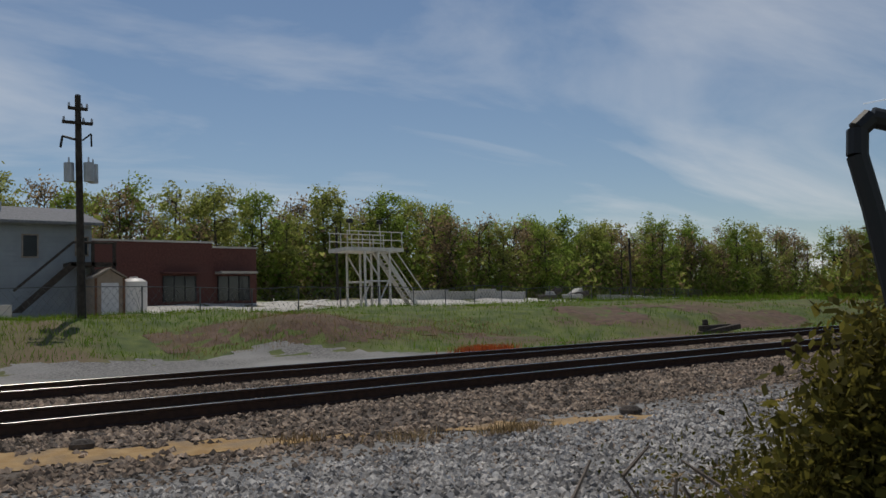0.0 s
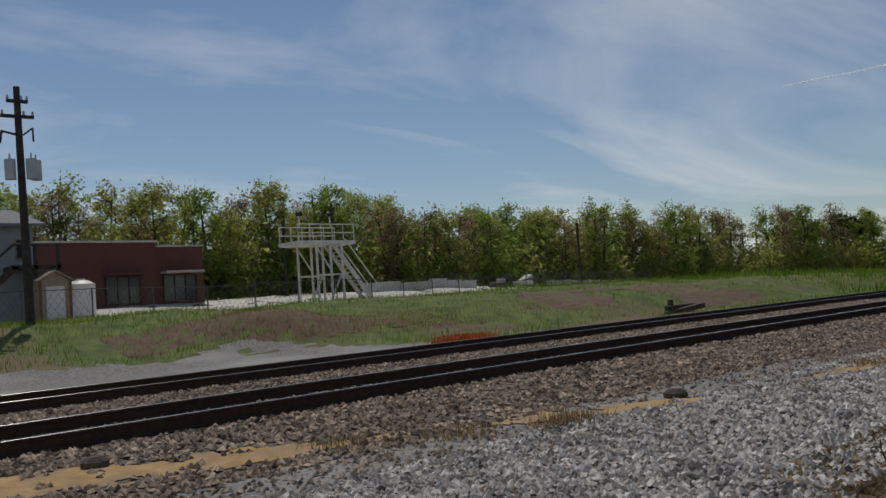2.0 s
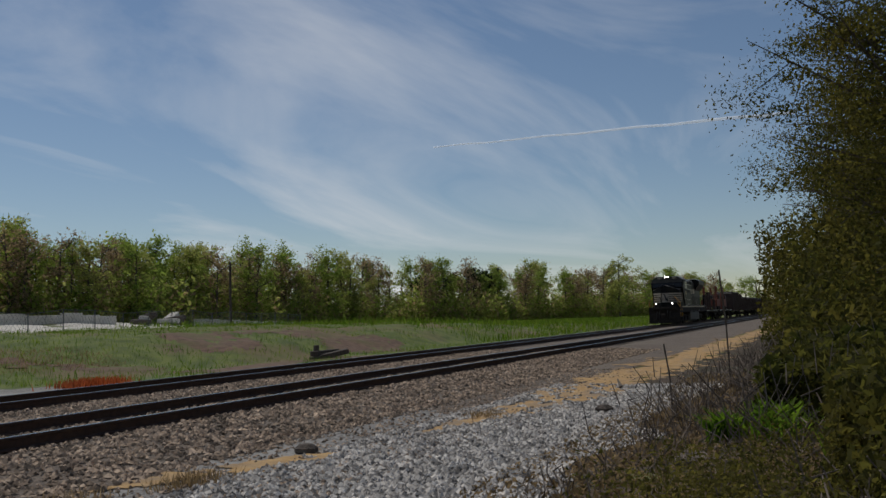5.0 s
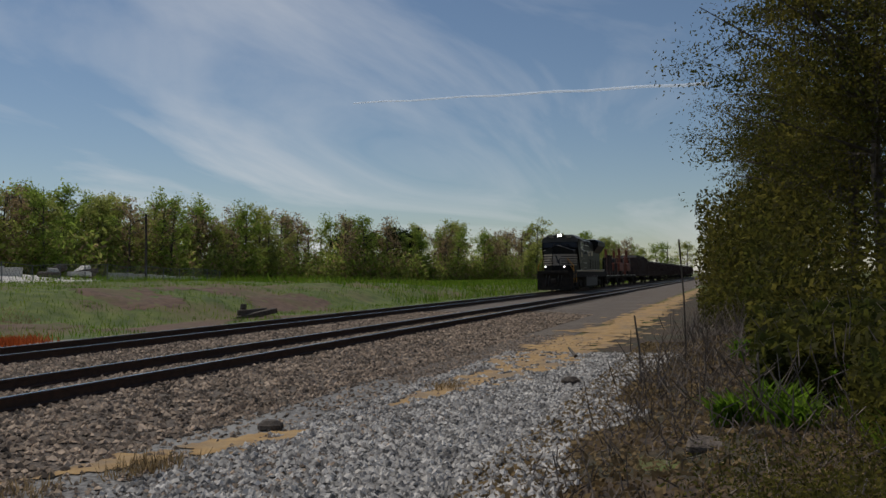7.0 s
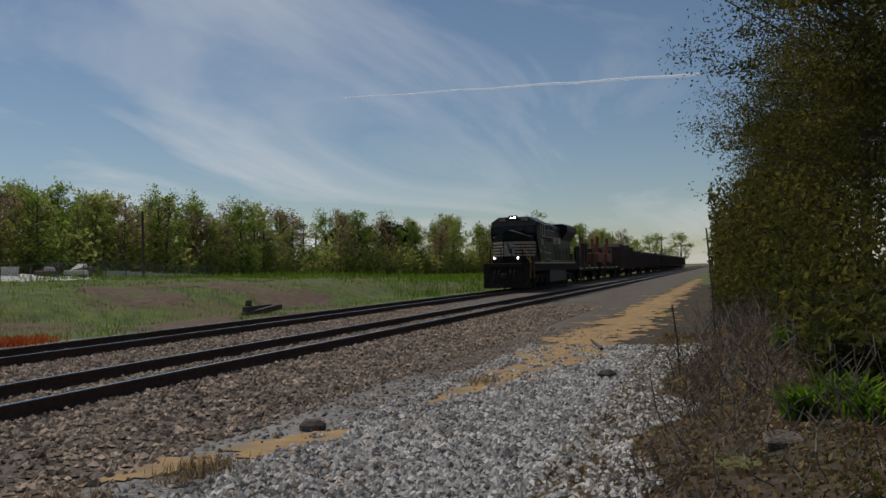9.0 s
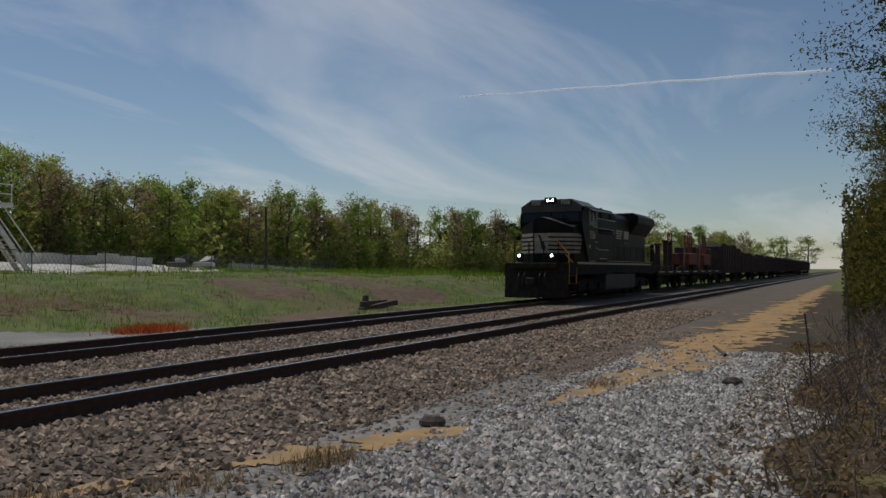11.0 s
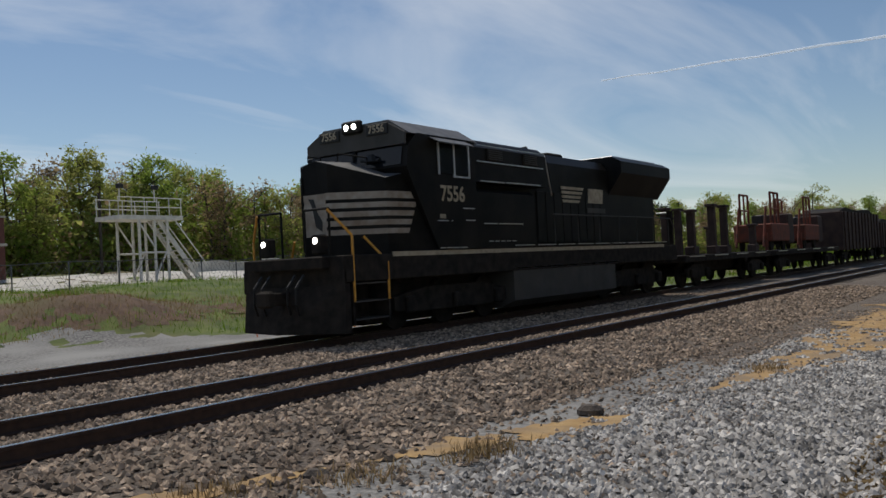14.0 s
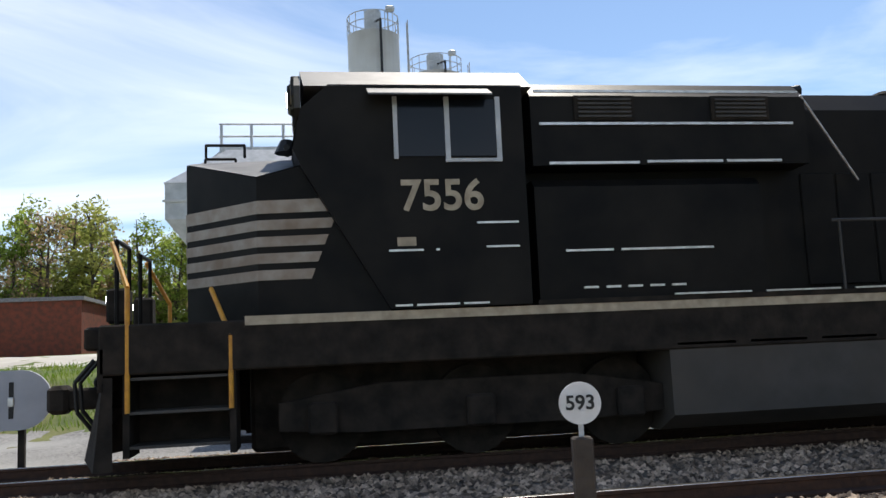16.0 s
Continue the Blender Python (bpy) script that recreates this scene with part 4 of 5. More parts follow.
def thicket(r):
    x = 10 + 75 * r.random() ** 1.4
    top = 0.7 + 3.4 * smooth01(15, 27, x)
    y = -8.6 - abs(r.gauss(0, 2.2)) + 1.4 * smooth01(22, 30, x)
    return Vector((x, y, height(x, y) + top * r.random() ** 1.3))


leaf_field("thicket", "dense brush under the roadside trees, leaf colour dark as in shade", "brush", 80000, thicket, 0.08, M_LEAFNEAR, 70)


def twigs(name, label, count, seed, area, length):
    """Bare stems and fallen sticks, joined."""
    rng = random.Random(seed)
    m = Mesh()
    for _ in range(count):
        x, y = rng.uniform(*area[0]), rng.uniform(*area[1])
        p = Vector((x, y, height(x, y)))
        for _ in range(3):
            q = p + Vector((rng.gauss(0, 0.3), rng.gauss(0, 0.3), rng.uniform(0.1, 0.8))) * length
            m.rod(p, q, 0.008, 0.004, 4)
            p = q
    return tagged(new(name, m.data(name, M_TWIG)), label, "brush", kind="stuff")


twigs("bare_brush", "bare grey-brown twigs of roadside brush", 1000, 71, ((8.5, 26), (-11.5, -7.2)), 0.42)
twigs("fallen_sticks", "pale fallen sticks on leaf litter", 520, 72, ((5.5, 16), (-10.5, -7.0)), 0.17)
leaf_field("litter_leaves", "dry brown leaves scattered on the bank", "litter", 24000, lambda r: (lambda x: Vector((x, (y := r.uniform(-11.5, -6.3)), height(x, y) + 0.03)))(r.uniform(5.5, 22)), 0.045, M_DRY, 73)


def leafy_clump(x, y, n, size, seed):
    rng = random.Random(seed)
    c = thing("bush", "bright green leafy clump among dry brush", "bush", pose(x, y, height(x, y)), "green clumps in the brush")
    v, f = [], []
    for k in range(n):
        a, tilt = rng.random() * 6.283, rng.uniform(0.15, 0.8)
        h = size * rng.uniform(0.6, 1.2)
        d = Vector((math.cos(a) * tilt, math.sin(a) * tilt, 1)).normalized()
        sd = d.cross(Vector((0, 0, 1))).normalized() * h * 0.05
        b = Vector((rng.gauss(0, size * 0.3), rng.gauss(0, size * 0.3), 0))
        i = len(v)
        v += [tuple(b - sd * 0.5), tuple(b + sd * 0.5), tuple(b + d * h * 0.6 + sd), tuple(b + d * h * 0.6 - sd), tuple(b + d * h + Vector((math.cos(a), math.sin(a), -0.4)) * h * 0.25)]
        f += [(i, i + 1, i + 2, i + 3), (i + 3, i + 2, i + 4)]
    me = bpy.data.meshes.new("leaves")
    me.from_pydata(v, [], f)
    me.materials.append(M_BLADE)
    part("leaves", me, M_BLADE, c)


for k, (x, y, s) in enumerate(((9.3, -8.4, 0.36), (9.7, -8.8, 0.4), (8.9, -8.9, 0.3), (10.6, -9.6, 0.6), (12.5, -9.0, 0.5), (7.0, -9.6, 0.4), (7.4, -10.2, 0.45), (14.5, -8.6, 0.4))):
    leafy_clump(x, y, 150, s, 90 + k)
rock = thing("rock", "flat grey slab of stone at the brush's edge", "rock", pose(8.6, -8.15, height(8.6, -8.15)))
part("slab", Mesh().box(-0.22, 0.22, -0.16, 0.16, -0.03, 0.07, 0.03), M_GRAVEL, rock)
for x, y, s in ((9.22, -3.52, 0.13), (13.9, -6.0, 0.14), (5.95, -2.7, 0.1), (3.2, -1.35, 0.12)):
    st = thing("rock", "dark rounded stone lying on the gravel", "rock", pose(x, y, height(x, y), 0, 0, 50 * x))
    part("stone", Mesh().box(-s, s, -s * 0.8, s * 0.8, -0.02, s * 0.9, s * 0.35), M_TIE, st)
lg = thing("branch", "dark fallen branch on the sandy strip", "branch", pose(18.7, -5.2, height(18.7, -5.2) + 0.05, 0, 0, 12))
part("stick", Mesh().rod((-0.9, 0, 0), (0.9, 0.1, 0.03), 0.04, 0.02), M_BARK, lg)
dt = thing("dead_tree", "bare dead stem standing in the brush", "tree", pose(18, -7.5, height(18, -7.5)))
part("stem", Mesh().path([(0, 0, -0.1), (0.02, 0.03, 1.2), (-0.05, 0.1, 2.3)], 0.016), M_BARK, dt)
dt2 = copy_thing(dt, pose(14, -7.05, height(14, -7.05)) @ Matrix.Diagonal((0.8, 0.8, 0.45, 1)))
pile = thing("tie_pile", "pile of old dark ties beside the track", "timber", pose(32.2, 10.9, height(32.2, 10.9), 0, 0, 20))
for k in range(4):
    part("timber", Mesh().box(-1.2, 1.2, -0.12, 0.12, 0, 0.22, 0.02), M_TIE, pile).matrix_basis = pose(0.2 * k, -0.3 + 0.25 * k, 0.02 + 0.12 * (k % 2), 0, 6 * (k - 1), 14 * (k - 2))

# ---- yard: poles, tower, sheds, house, hall ----


def utility_pole(x, y, h, lean, full):
    z = height(x, y)
    p = thing("utility_pole", "weathered wooden utility pole" + (" with crossarms and grey transformers" if full else ""), "pole", pose(x, y, z - 0.3, 0, lean, 0))
    part("pole", Mesh().rod((0, 0, 0), (0, 0, h + 0.3), 0.15 if full else 0.12, 0.1, 10), M_WOODPOLE, p)
    if full:
        for dz, half in ((-0.25, 0.32), (-0.75, 0.5)):
            arm = part("crossarm", Mesh().box(-half * 1.1, half * 0.9, -0.15, -0.05, h + dz, h + dz + 0.1), M_WOODPOLE, p)
            for k in (-1, 0.3, 0.85):
                part("insulator", Mesh().rod((half * k, -0.1, h + dz + 0.1), (half * k, -0.1, h + dz + 0.24), 0.05, 0.03), M_GALV, arm)
        part("cutout", Mesh().path([(-0.1, -0.1, h - 1.3), (-0.55, -0.1, h - 1.2), (-0.62, -0.1, h - 1.6)], 0.04).path([(0.1, -0.1, h - 1.3), (0.4, -0.1, h - 1.05), (0.4, -0.1, h - 1.5)], 0.03), M_INK, p)
        for dx, dy in ((-0.33, 0), (0.25, -0.25), (0.48, 0.05)):
            t = part("transformer", Mesh().rod((dx, dy, h - 2.75), (dx, dy, h - 2.1), 0.17, n=14), M_GALV, p, "grey pole transformer")
            part("bushing", Mesh().rod((dx, dy, h - 2.1), (dx, dy, h - 1.9), 0.04, 0.02), M_GALV, t)
    return p


utility_pole(9.04, 20.0, 7.75, -1.0, True)
utility_pole(62.3, 39.8, 5.9, 0, False)
utility_pole(38.6, 52.0, 6.4, 0, False)
lampp = thing("lamp_post", "thin grey lamp post beyond the trees", "lamp post", pose(169, 84.6, 0))
part("pole", Mesh().rod((0, 0, 0), (0, 0, 13.2), 0.15, 0.1), M_GALV, lampp)
part("lamp_head", Mesh().box(-1.0, 1.0, -0.2, 0.2, 13.2, 13.6, 0.05), M_GALV, lampp)


def stair_tower():
    z = 1.45
    t = thing("stair_tower", "pale steel loading platform with stairs and railings", "platform", pose(31.9, 37, z))
    part("deck", Mesh().box(-2.3, 2.1, -1.2, 1.2, 3.55, 3.8), M_STEELW, t)
    for x in (-0.95, 0.1, 1.0):
        for y in (-1.1, 1.1):
            part("leg", Mesh().box(x - 0.06, x + 0.06, y - 0.06, y + 0.06, -0.3, 3.55), M_STEELW, t)
    for y in (-1.1, 1.1):
        part("brace", Mesh().rod((-0.95, y, 3.4), (0.1, y, 1.9), 0.06), M_STEELW, t)
        part("brace", Mesh().rod((0.1, y, 0.2), (1.0, y, 1.8), 0.06), M_STEELW, t)
        part("brace", Mesh().rod((-0.95, y, 1.6), (1.0, y, 1.6), 0.06), M_STEELW, t)
        part("railing", Mesh().path([(-2.3, y, 4.3), (2.1, y, 4.3)], 0.03).path([(-2.3, y, 4.85), (2.1, y, 4.85)], 0.03), M_STEELW, t)
        for k in range(6):
            part("railing_post", Mesh().rod((-2.25 + k * 0.86, y, 3.8), (-2.25 + k * 0.86, y, 4.85), 0.03), M_STEELW, t)
    for y in (-0.9, 0.0):
        part("stringer", Mesh().prism([(0.35, 3.55), (0.7, 3.55), (3.75, -0.4), (3.4, -0.4)], "y", y - 0.05, y + 0.05), M_STEELW, t)
    part("stair_rail", Mesh().path([(1.4, -0.95, 3.9), (4.0, -0.95, 0.7)], 0.04).path([(1.4, 0.05, 3.9), (4.0, 0.05, 0.7)], 0.04), M_STEELW, t)
    for k in range(14):
        part("tread", Mesh().box(0.62 + k * 0.22, 0.9 + k * 0.22, -0.9, 0, 3.3 - k * 0.27, 3.35 - k * 0.27), M_STEELW, t)
    for x in (-0.7, 1.75):
        lp = part("floodlight_post", Mesh().rod((x, 1.1, 4.85), (x, 1.1, 5.6), 0.04), M_STEELW, t)
        part("floodlight", Mesh().box(x - 0.2, x + 0.2, 0.9, 1.2, 5.6, 5.9, 0.05), M_INK, lp)


stair_tower()


def house():
    z = 1.55
    h = thing("house", "two-storey grey-sided house with an outside stair", "house", pose(8.3, 28.6, z))
    part("wall", Mesh().box(-0.3, 3.5, 0, 8, -0.5, 3.75), M_SIDING, h)
    sid = Mesh()
    for k in range(18):
        sid.prism([(0, k * 0.21), (-0.02, k * 0.21), (0, k * 0.21 + 0.2)], "x", -0.3, 3.5)
    part("siding_board", sid, M_SIDING, h)
    part("roof", Mesh().prism([(-0.5, 3.68), (4, 4.75), (8.5, 3.68), (8.5, 3.8), (4, 4.9), (-0.5, 3.8)], "x", -0.6, 3.9), M_ROOF, h, "grey shingle roof")
    part("chimney_pipe", Mesh().rod((0.2, 2.2, 4.2), (0.2, 2.2, 4.9), 0.09), M_GALV, h)
    for x, z0, w, hh in ((0.7, 2.3, 0.55, 0.9), (2.85, 2.4, 0.45, 0.75)):
        w1 = part("window", Mesh().box(x - 0.06, x + w + 0.06, -0.05, -0.01, z0 - 0.06, z0 + hh + 0.06), M_WHITE, h)
        part("pane", Mesh().box(x, x + w, -0.06, -0.05, z0, z0 + hh), M_DARKGLASS, w1)
    part("landing", Mesh().box(2.3, 4.2, -1.3, -0.03, 1.85, 2.0), M_WOODPOLE, h)
    part("stair_stringer", Mesh().prism([(0.0, -0.1), (0.4, -0.1), (2.6, 1.9), (2.3, 2.0)], "y", -1.3, -1.2), M_WOODPOLE, h)
    part("stair_rail", Mesh().path([(0.1, -1.25, 0.8), (2.4, -1.25, 2.85), (4.2, -1.25, 2.85)], 0.06), M_WOODPOLE, h)
    for x in (3.2, 4.1):
        part("landing_post", Mesh().box(x - 0.06, x + 0.06, -1.3, -1.18, -0.4, 2.9), M_WOODPOLE, h)


house()
zs = height(12.4, 26.6) + 0.03
shed = thing("garden_shed", "small brown shed with a white door", "shed", pose(11.95, 26.5, zs))
part("wall", Mesh().box(-0.6, 0.6, 0, 1.8, -0.1, 1.6), M_SHEDWOOD, shed)
part("gable", Mesh().prism([(-0.6, 1.6), (0.6, 1.6), (0, 1.95)], "y", 0, 1.8), M_SHEDWOOD, shed)
part("roof", Mesh().prism([(-0.7, 1.58), (0, 1.98), (0.7, 1.58), (0.7, 1.66), (0, 2.06), (-0.7, 1.66)], "y", -0.12, 1.95), M_WHITE, shed)
part("corner_trim", Mesh().box(-0.63, -0.53, -0.03, 0, 0, 1.6).box(0.53, 0.63, -0.03, 0, 0, 1.6), M_TRIM, shed)
part("door", Mesh().box(-0.36, 0.36, -0.03, -0.005, 0.05, 1.4, 0.01), M_SIGN, shed)
tank = thing("water_tank", "squat white plastic storage tank", "tank", pose(13.05, 26.8, zs))
part("body", Mesh().rod((0, 0, 0), (0, 0, 1.45), 0.56, n=28), M_TANKW, tank, smooth=False)
part("shoulder", Mesh().rod((0, 0, 1.45), (0, 0, 1.6), 0.56, 0.3, 28), M_TANKW, tank)
part("lid", Mesh().rod((0, 0, 1.6), (0, 0, 1.68), 0.18, n=16), M_TANKW, tank)


def brick_hall():
    h = thing("brick_building", "long low dark brick building with awnings", "building", pose(16, 45, 1.9))
    part("wall", Mesh().box(-6, 8.4, 0, 14, -1, 4.15), M_BRICK, h)
    part("wall", Mesh().box(8.41, 11.8, 0.2, 14, -1, 3.85), M_BRICK, h)
    part("parapet_cap", Mesh().box(-6.1, 8.5, -0.1, 0.3, 4.15, 4.27), M_CONC, h)
    part("parapet_cap", Mesh().box(8.5, 11.9, 0.1, 0.5, 3.85, 3.97), M_CONC, h)
    for x0, x1 in ((5.0, 7.2), (8.9, 11.2)):
        dr = part("shopfront", Mesh().box(x0, x1, -0.06 if x0 < 8 else 0.12, 0.22, 0.2, 1.9), M_DARKGLASS, h, "dark glazed front")
        for k in range(4):
            part("mullion", Mesh().box(x0 + k * (x1 - x0) / 3 - 0.04, x0 + k * (x1 - x0) / 3 + 0.04, -0.1 if x0 < 8 else 0.08, 0.2, 0.2, 1.9), M_INK, dr)
    part("awning", Mesh().box(8.7, 11.4, -0.9, 0.18, 2.05, 2.2), M_CONC, h, "pale flat awning")
    part("awning", Mesh().box(4.8, 7.4, -0.7, -0.02, 2.05, 2.15), M_BRICK, h)


brick_hall()
for x0, x1, y, h0, label in ((41.6, 54, 45, 0.75, "long low pale concrete wall"), (64, 80, 45, 0.8, "low pale concrete wall beside the field"), (-3, 8, 25.6, 0.5, "low pale concrete block wall")):
    w = thing("concrete_wall", label, "wall", pose(0, 0, 0), "low walls of the yard")
    n = int((x1 - x0) / 1.55)
    for k in range(n):
        xa = x0 + k * (x1 - x0) / n
        zb = height(xa + 0.7, y) if x0 < 60 else height(xa + 0.7, y)
        part("block", Mesh().box(xa + 0.01, xa + (x1 - x0) / n - 0.01, y, y + 0.5, zb - 0.3, zb + h0, 0.02), M_CONC, w)
deb = thing("debris_pile", "heap of broken concrete and planks in the yard", "debris", pose(58, 44, height(58, 44)))
for k in range(7):
    part("rubble", Mesh().box(-0.9, 0.9, -0.4, 0.4, 0, 0.4, 0.06), M_CONC if k % 2 else M_TIE, deb).matrix_basis = pose(-3 + k * 1.0, rngt.uniform(-1, 1), 0.1 + 0.2 * (k % 3), 5, 8 * (k % 3), 40 * k)


def fence():
    f = thing("chain_link_fence", "thin dark chain-link fence round the yard", "fence")
    line = lambda x: 22.8 + 0.2 * max(0, x - 10)
    xs = [-6 + 2.6 * k for k in range(28)]
    for x in xs:
        part("post", Mesh().rod((x, line(x), height(x, line(x)) - 0.1), (x, line(x), height(x, line(x)) + 1.15), 0.03, n=6), M_FENCE, f)
    for a, b in zip(xs, xs[1:]):
        pa, pb = (Vector((x, line(x), height(x, line(x)) + 1.12)) for x in (a, b))
        part("top_rail", Mesh().rod(pa, pb, 0.018, n=5), M_FENCE, f)
    wires = Mesh()
    for a, b in zip(xs, xs[1:]):
        for k in range(9):
            for d in (1, -1):
                u0, u1 = (k / 9, (k + 3) / 9) if d > 0 else ((k + 3) / 9, k / 9)
                p, q = (Vector((a + (b - a) * min(u, 1), line(a + (b - a) * min(u, 1)), 0)) for u in (u0, u1))
                p.z, q.z = height(p.x, p.y) + 0.05, height(q.x, q.y) + 1.1
                wires.rod(p, q, 0.006, n=3)
    tagged(part("mesh_wire", wires, M_FENCE, f), kind="stuff")


fence()

# ---- batch plant beyond the far track ----


def silo(x, y, r, z0, z1, label):
    s = thing("silo", label, "silo", pose(x, y, 1.5))
    body = part("shell", Mesh().rod((0, 0, z0), (0, 0, z1), r, n=32), M_SILO, s)
    part("cone", Mesh().rod((0, 0, z0 - r * 1.35), (0, 0, z0), 0.25, r, 32), M_SILO, s)
    for k in range(1, 4):
        part("seam", Mesh().rod((0, 0, z0 + (z1 - z0) * k / 4 - 0.03), (0, 0, z0 + (z1 - z0) * k / 4 + 0.03), r + 0.015, n=32), M_SILO, body)
    part("roof", Mesh().rod((0, 0, z1), (0, 0, z1 + 0.4), r, r * 0.3, 32), M_SILO, s)
    part("dust_filter", Mesh().rod((0, 0, z1 + 0.3), (0, 0, z1 + 1.5), r * 0.33, n=16), M_GALV, s)
    g = r * 0.85
    for sx in (-1, 1):
        for sy in (-1, 1):
            part("leg", Mesh().box(sx * g - 0.12, sx * g + 0.12, sy * g - 0.12, sy * g + 0.12, -0.4, z0 + 0.8), M_SILO, s)
        for k in range(3):
            zz = 0.6 + k * (z0 - 1) / 3
            part("brace", Mesh().rod((-g, sx * g, zz), (g, sx * g, zz + (z0 - 1) / 3), 0.06), M_SILO, s)
            part("brace", Mesh().rod((g, sx * g, zz), (-g, sx * g, zz + (z0 - 1) / 3), 0.06), M_SILO, s)
            part("brace", Mesh().rod((-g, sx * g, zz), (g, sx * g, zz), 0.07), M_SILO, s)
    rl = Mesh()
    for k in range(16):
        a, b = 2 * math.pi * k / 16, 2 * math.pi * (k + 1) / 16
        for zz in (z1 + 0.6, z1 + 1.1):
            rl.rod((r * math.cos(a), r * math.sin(a), zz), (r * math.cos(b), r * math.sin(b), zz), 0.03, n=4)
        rl.rod((r * math.cos(a), r * math.sin(a), z1), (r * math.cos(a), r * math.sin(a), z1 + 1.1), 0.03, n=4)
    part("roof_railing", rl, M_GALV, s)
    part("fill_pipe", Mesh().path([(r * 0.2, -r - 0.12, 0.5), (r * 0.2, -r - 0.12, z1 + 0.5), (0, 0, z1 + 0.9)], 0.07), M_INK, s)
    lad = Mesh()
    for dx in (-0.25, 0.25):
        lad.rod((r + 0.5, dx, z0 - 1), (r + 0.5, dx, z1 + 1.0), 0.035, n=5)
    for k in range(int((z1 - z0) / 0.45)):
        lad.rod((r + 0.5, -0.25, z0 + k * 0.45), (r + 0.5, 0.25, z0 + k * 0.45), 0.025, n=4)
    part("ladder", lad, M_GALV, s)
    part("floodlight", Mesh().box(r * 0.5, r * 0.5 + 0.5, -0.4, 0, z1 + 1.5, z1 + 1.8, 0.05).rod((r * 0.6, 0, z1), (r * 0.6, 0, z1 + 1.5), 0.04), M_GALV, s)


SX = 0.9
silo(3.5 + SX, 40.5, 1.45, 8.3, 17.5, "tall grey-white cement silo on braced steel legs")
silo(8.2 + SX, 48.0, 1.75, 10.2, 17.7, "grey-white storage silo with ladder and roof railing")
hp = thing("aggregate_hopper", "large grey steel aggregate hopper on legs", "hopper", pose(-2.2 + SX, 32, 1.4))
hv = lambda a, z: [(-a, -2.2 * a / 4, z), (a, -2.2 * a / 4, z), (a, 2.2 * a / 4, z), (-a, 2.2 * a / 4, z)]
part("bin", Mesh().add(hv(3.0, 4.4) + hv(4.0, 5.7) + hv(4.0, 7.2), [(0, 1, 2, 3), (0, 1, 5, 4), (1, 2, 6, 5), (2, 3, 7, 6), (3, 0, 4, 7), (4, 5, 9, 8), (5, 6, 10, 9), (6, 7, 11, 10), (7, 4, 8, 11)]), M_GALV, hp)
part("hood", Mesh().add(hv(4.05, 7.2) + hv(1.6, 8.9), [(0, 1, 5, 4), (1, 2, 6, 5), (2, 3, 7, 6), (3, 0, 4, 7), (4, 5, 6, 7)]), M_GALV, hp)
part("bin_rib", Mesh().box(-4.08, 4.08, -2.27, -2.2, 6.4, 6.5), M_SILO, hp)
for x in (-2.8, -0.5, 2.6):
    for y in (-1.4, 1.4):
        part("leg", Mesh().box(x - 0.14, x + 0.14, y - 0.14, y + 0.14, -0.4, 4.8), M_GALV, hp)
part("chute", Mesh().add(hv(2.4, 4.4) + hv(0.9, 2.6), [(0, 1, 5, 4), (1, 2, 6, 5), (2, 3, 7, 6), (3, 0, 4, 7), (4, 5, 6, 7)]), M_GALV, hp)
pf = thing("access_platform", "steel access platform with railings above the hopper", "platform", pose(-2.0 + SX, 36, 1.4))
part("deck", Mesh().box(-2.5, 2.0, -1, 1, 9.8, 10.0), M_GALV, pf)
for z in (10.5, 11.1):
    part("railing", Mesh().path([(-2.5, -1, z), (2.0, -1, z), (2.0, 1, z)], 0.05), M_GALV, pf)
for x in (-2.4, -1, 0.5, 1.9):
    part("post", Mesh().rod((x, -1, -0.4), (x, -1, 11.1), 0.07), M_GALV, pf)
    part("brace", Mesh().rod((x - 1.2, -1, 8.8), (x, -1, 9.8), 0.05), M_GALV, pf)
cv = thing("conveyor", "inclined dark conveyor under the silos", "conveyor", pose(0.5 + SX, 33.5, 1.4))
part("belt", Mesh().prism([(-3, 0.5), (8, 4.4), (8, 4.7), (-3, 0.8)], "y", -0.5, 0.5), M_GRIME, cv)
for k in range(6):
    x = -2.5 + k * 2
    part("support", Mesh().rod((x, -0.5, -0.3), (x, -0.5, 0.7 + k * 0.71), 0.06).rod((x, 0.5, -0.3), (x, 0.5, 0.7 + k * 0.71), 0.06), M_GALV, cv)
rb = thing("brick_building", "red brick building behind the yard", "building", pose(-22, 52, 2.0))
part("wall", Mesh().box(-12, 8, 0, 8, -1, 3.6), M_REDMACH, rb)
part("roof", Mesh().box(-12.2, 8.2, -0.2, 8.2, 3.6, 3.85), M_ROOF, rb)
zb = height(0, 11)
bx = thing("equipment_cabinet", "grey metal trackside equipment cabinet", "cabinet", pose(-0.45, 10.8, zb))
part("plinth", Mesh().box(-0.75, 0.8, -0.35, 0.55, -0.05, 0.14, 0.02), M_GRIME, bx)
part("body", Mesh().box(-0.65, 0.65, -0.3, 0.5, 0.14, 2.05, 0.02), M_BOX, bx)
part("lid", Mesh().box(-0.7, 0.7, -0.35, 0.55, 2.05, 2.1), M_SIGN, bx)
part("hinge", Mesh().box(0.3, 0.42, -0.32, -0.3, 0.6, 0.64).box(0.3, 0.42, -0.32, -0.3, 1.6, 1.64), M_SILVER, bx)
mk = thing("marker_post", "bright orange plastic marker post", "post", pose(1.45, 9.6, height(1.4, 9.6), 0, -3, 0))
part("post", Mesh().box(-0.07, 0.07, -0.03, 0.03, 0.22, 1.05, 0.012), M_ORANGE, mk)
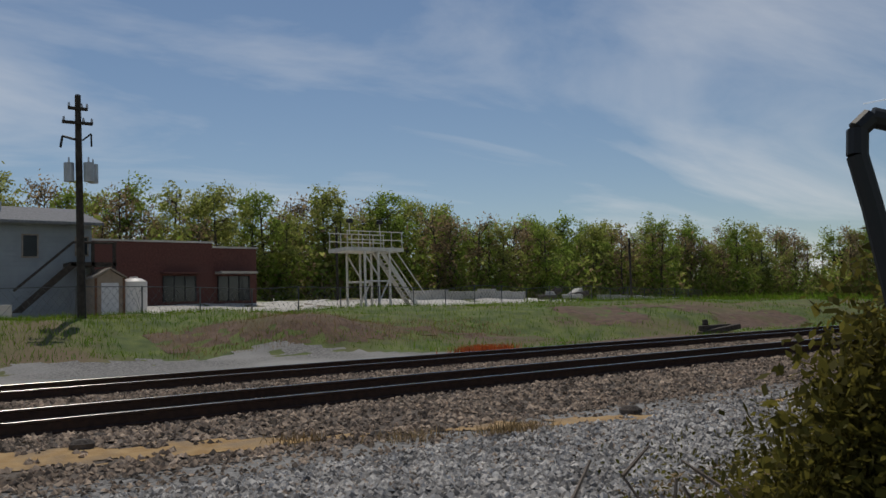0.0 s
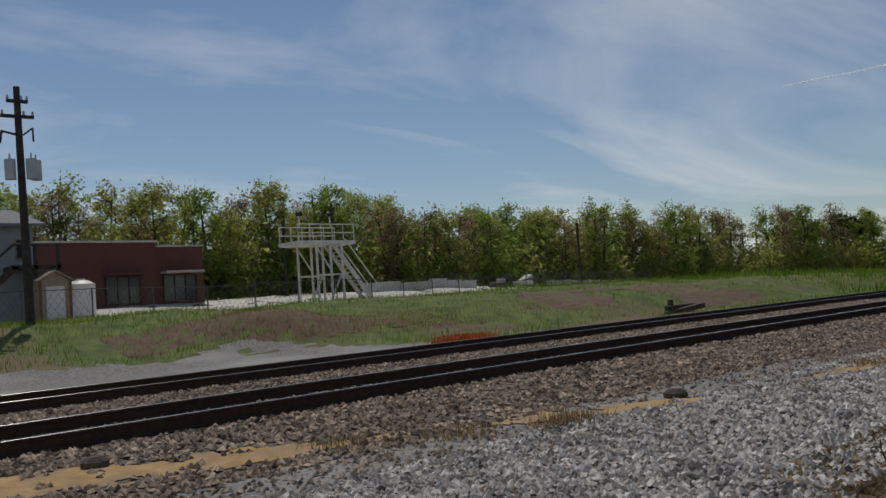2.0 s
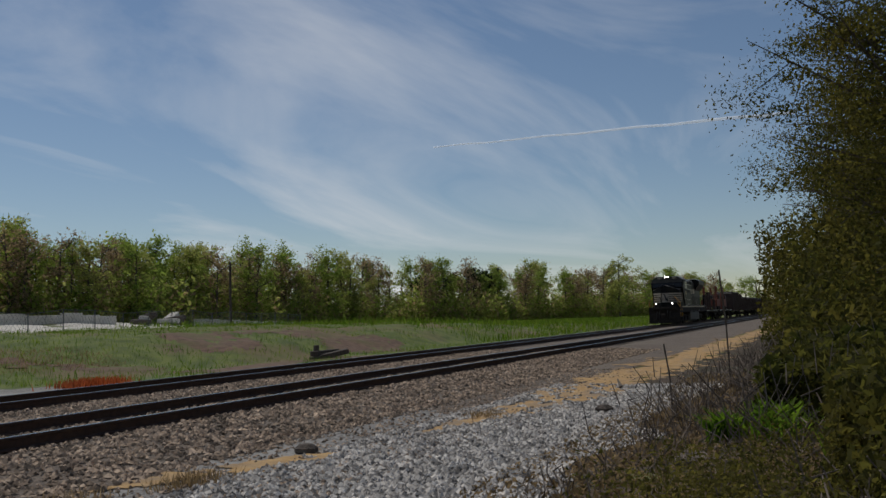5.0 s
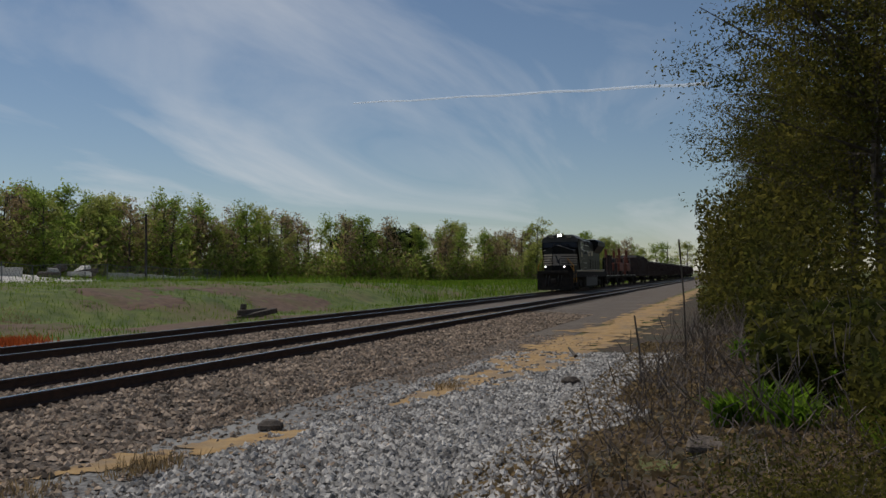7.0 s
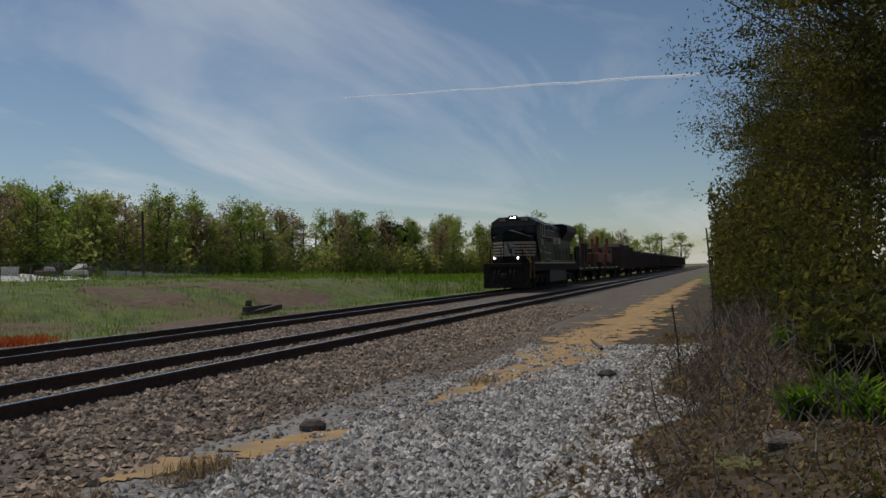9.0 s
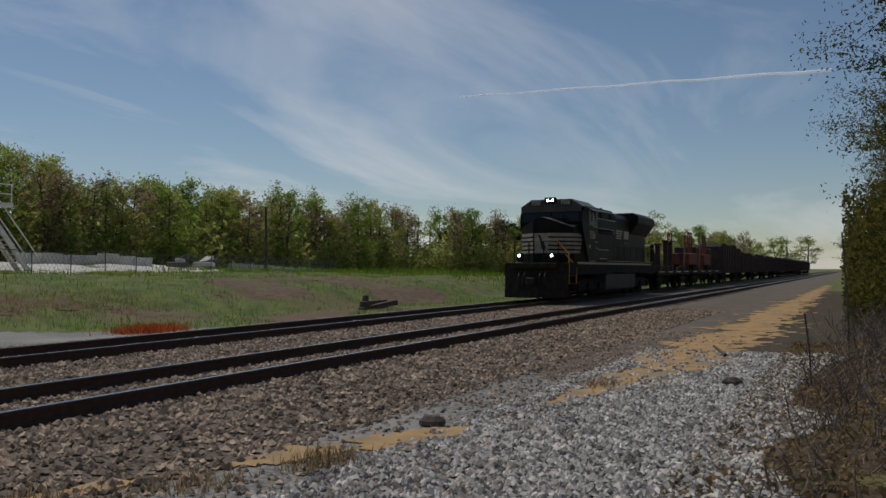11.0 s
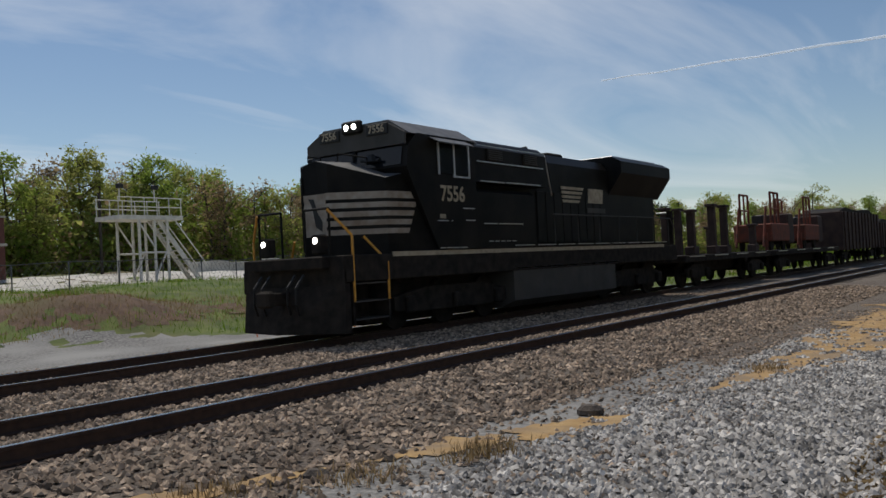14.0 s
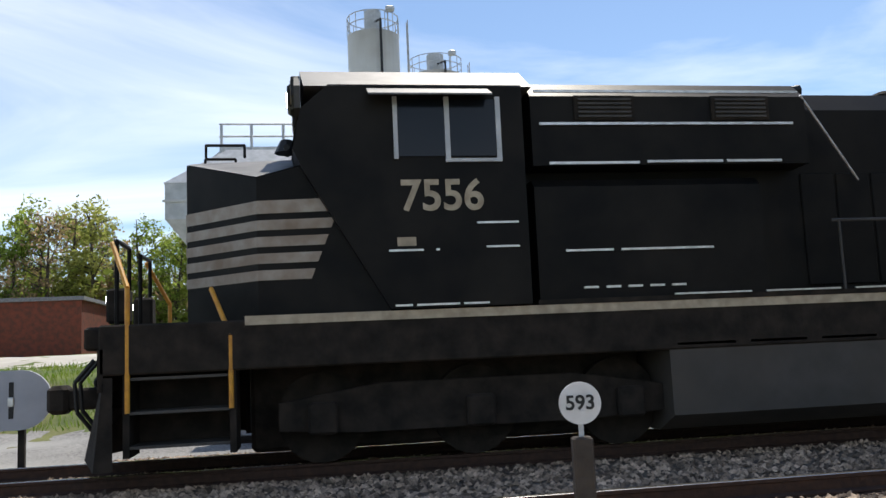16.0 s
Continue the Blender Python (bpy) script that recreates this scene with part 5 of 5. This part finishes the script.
part("base", Mesh().box(-0.08, 0.08, -0.05, 0.05, -0.05, 0.22, 0.01), M_GRIME, mk)
pl = thing("signal_plate", "rounded grey steel plate with two dark slots on a post", "plate", pose(-4.45, 8.5, 0))
rr = [(0.58 * (1 if abs(a) < 90 else -1) * 0 + (0.35 if math.cos(radians(a)) > 0 else -1.2) + 0.46 * math.cos(radians(a)), 0.8 + 0.46 * math.sin(radians(a))) for a in range(-90, 271, 15)]
part("plate", Mesh().prism(rr, "y", -0.03, 0.03), M_BOX, pl)
for x in (-0.42, 0.22):
    sl = part("slot", Mesh().box(x - 0.035, x + 0.035, -0.04, -0.03, 0.52, 1.08), M_INK, pl)
    part("bolt", Mesh().box(x - 0.05, x + 0.05, -0.07, -0.04, 0.7, 0.85, 0.015), M_SILVER, sl)
part("post", Mesh().box(-0.6, -0.5, 0.04, 0.12, -0.6, 1.0).box(0.3, 0.4, 0.04, 0.12, -0.6, 1.0), M_GRIME, pl)
SGN = (1.65, -1.6)
sg = thing("milepost_sign", "round white sign with black numbers on a dark post", "sign", pose(*SGN, 0, 0, 0, -8))
part("disc", Mesh().rod((0, 0.004, 0.965), (0, -0.012, 0.965), 0.105, n=32), M_SIGN, sg)
lettering("593", 0.1, M_INK, sg, Matrix.Translation((0, -0.014, 0.965)) @ pose(0, 0, 0, 90, 0, 0), "number", "black numerals")
part("bracket", Mesh().box(-0.012, 0.012, 0.0, 0.015, 0.78, 0.87), M_GALV, sg)
part("post", Mesh().box(-0.05, 0.05, -0.04, 0.05, -0.4, 0.8, 0.01), M_WOODPOLE, sg)

ct = thing("contrail", "thin white vapour trail high in the sky", "contrail", kind="structure")
trail = Mesh()
ca, cb = Vector((3559, 1637, 799)), Vector((3912, 82, 836))
for k in range(12):
    p, q = ca.lerp(cb, k / 12), ca.lerp(cb, (k + 1) / 12)
    trail.rod(p + Vector((0, 0, 3 * math.sin(k * 2.1))), q + Vector((0, 0, 3 * math.sin(k * 2.1 + 2.1))), 3 + 0.35 * k, 3.35 + 0.35 * k, 6)
part("vapour", trail, M_CONTRAIL, ct)


def low_brush(r):
    x = r.uniform(4.5, 9.5)
    y = -9.3 - abs(r.gauss(0, 1.1)) - 0.25 * max(0, 6 - x)
    return Vector((x, y, height(x, y) + 1.0 * r.random() ** 1.5 * (0.6 + 0.8 * noise.noise((x * 1.3, y * 1.3, 6)))))


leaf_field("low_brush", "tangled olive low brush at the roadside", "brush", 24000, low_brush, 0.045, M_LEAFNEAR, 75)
leaf_field("tall_weeds", "dry and green weeds at the roadside", "weeds", 5000, lambda r: (lambda x: Vector((x, (y := -9.3 - abs(r.gauss(0, 1.2))), height(x, y))))(r.uniform(4.2, 10)), 0.2, M_BLADE, 76, True)
def path_brush(r):
    x, y = (2.35 + r.gauss(0, 0.15), -9.8 + r.gauss(0, 0.11)) if r.random() < 0.65 else (r.uniform(3.3, 6.5), -8.85 + r.gauss(0, 0.35))
    top = 1.05 - 1.9 * max(0, y + 9.95) if x < 3.1 else 0.55 + 0.35 * noise.noise((x * 2, y * 2, 3))
    return Vector((x, y, height(x, y) + top * r.random() ** 1.2))


leaf_field("path_brush", "dark olive brush and weeds beside the path", "brush", 60000, path_brush, 0.013, M_LEAFNEAR, 78)
twigs("bare_brush", "bare brown stems of brush beside the path", 70, 79, ((2.2, 6.0), (-10.1, -8.7)), 0.3)
twigs("bare_brush", "bare brown stems among roadside weeds", 110, 77, ((4.4, 9), (-11.2, -8.6)), 0.26)
hk = thing("bent_stem", "dark dead stem bent over like a hook", "branch", pose(1.812, -10.083, height(1.812, -10.083)))
zt = 0.129 - height(1.812, -10.083)
part("stem", Mesh().path([(0.03, -0.06, -0.05), (0.02, -0.03, zt + 0.9), (0.0, 0.0, zt + 1.12), (-0.008, 0.012, zt + 1.19), (-0.003, 0.012, zt + 1.225), (0.012, 0.0, zt + 1.242), (0.04, -0.03, zt + 1.23)], 0.014, 10), M_INK, hk)


def motions():
    """The train rolls along the far track towards the camera."""
    for vehicle in TRAIN:
        walk(vehicle, [(t, pose(x, TRACK_Y[1], 0)) for t, x in RUN])


motions()
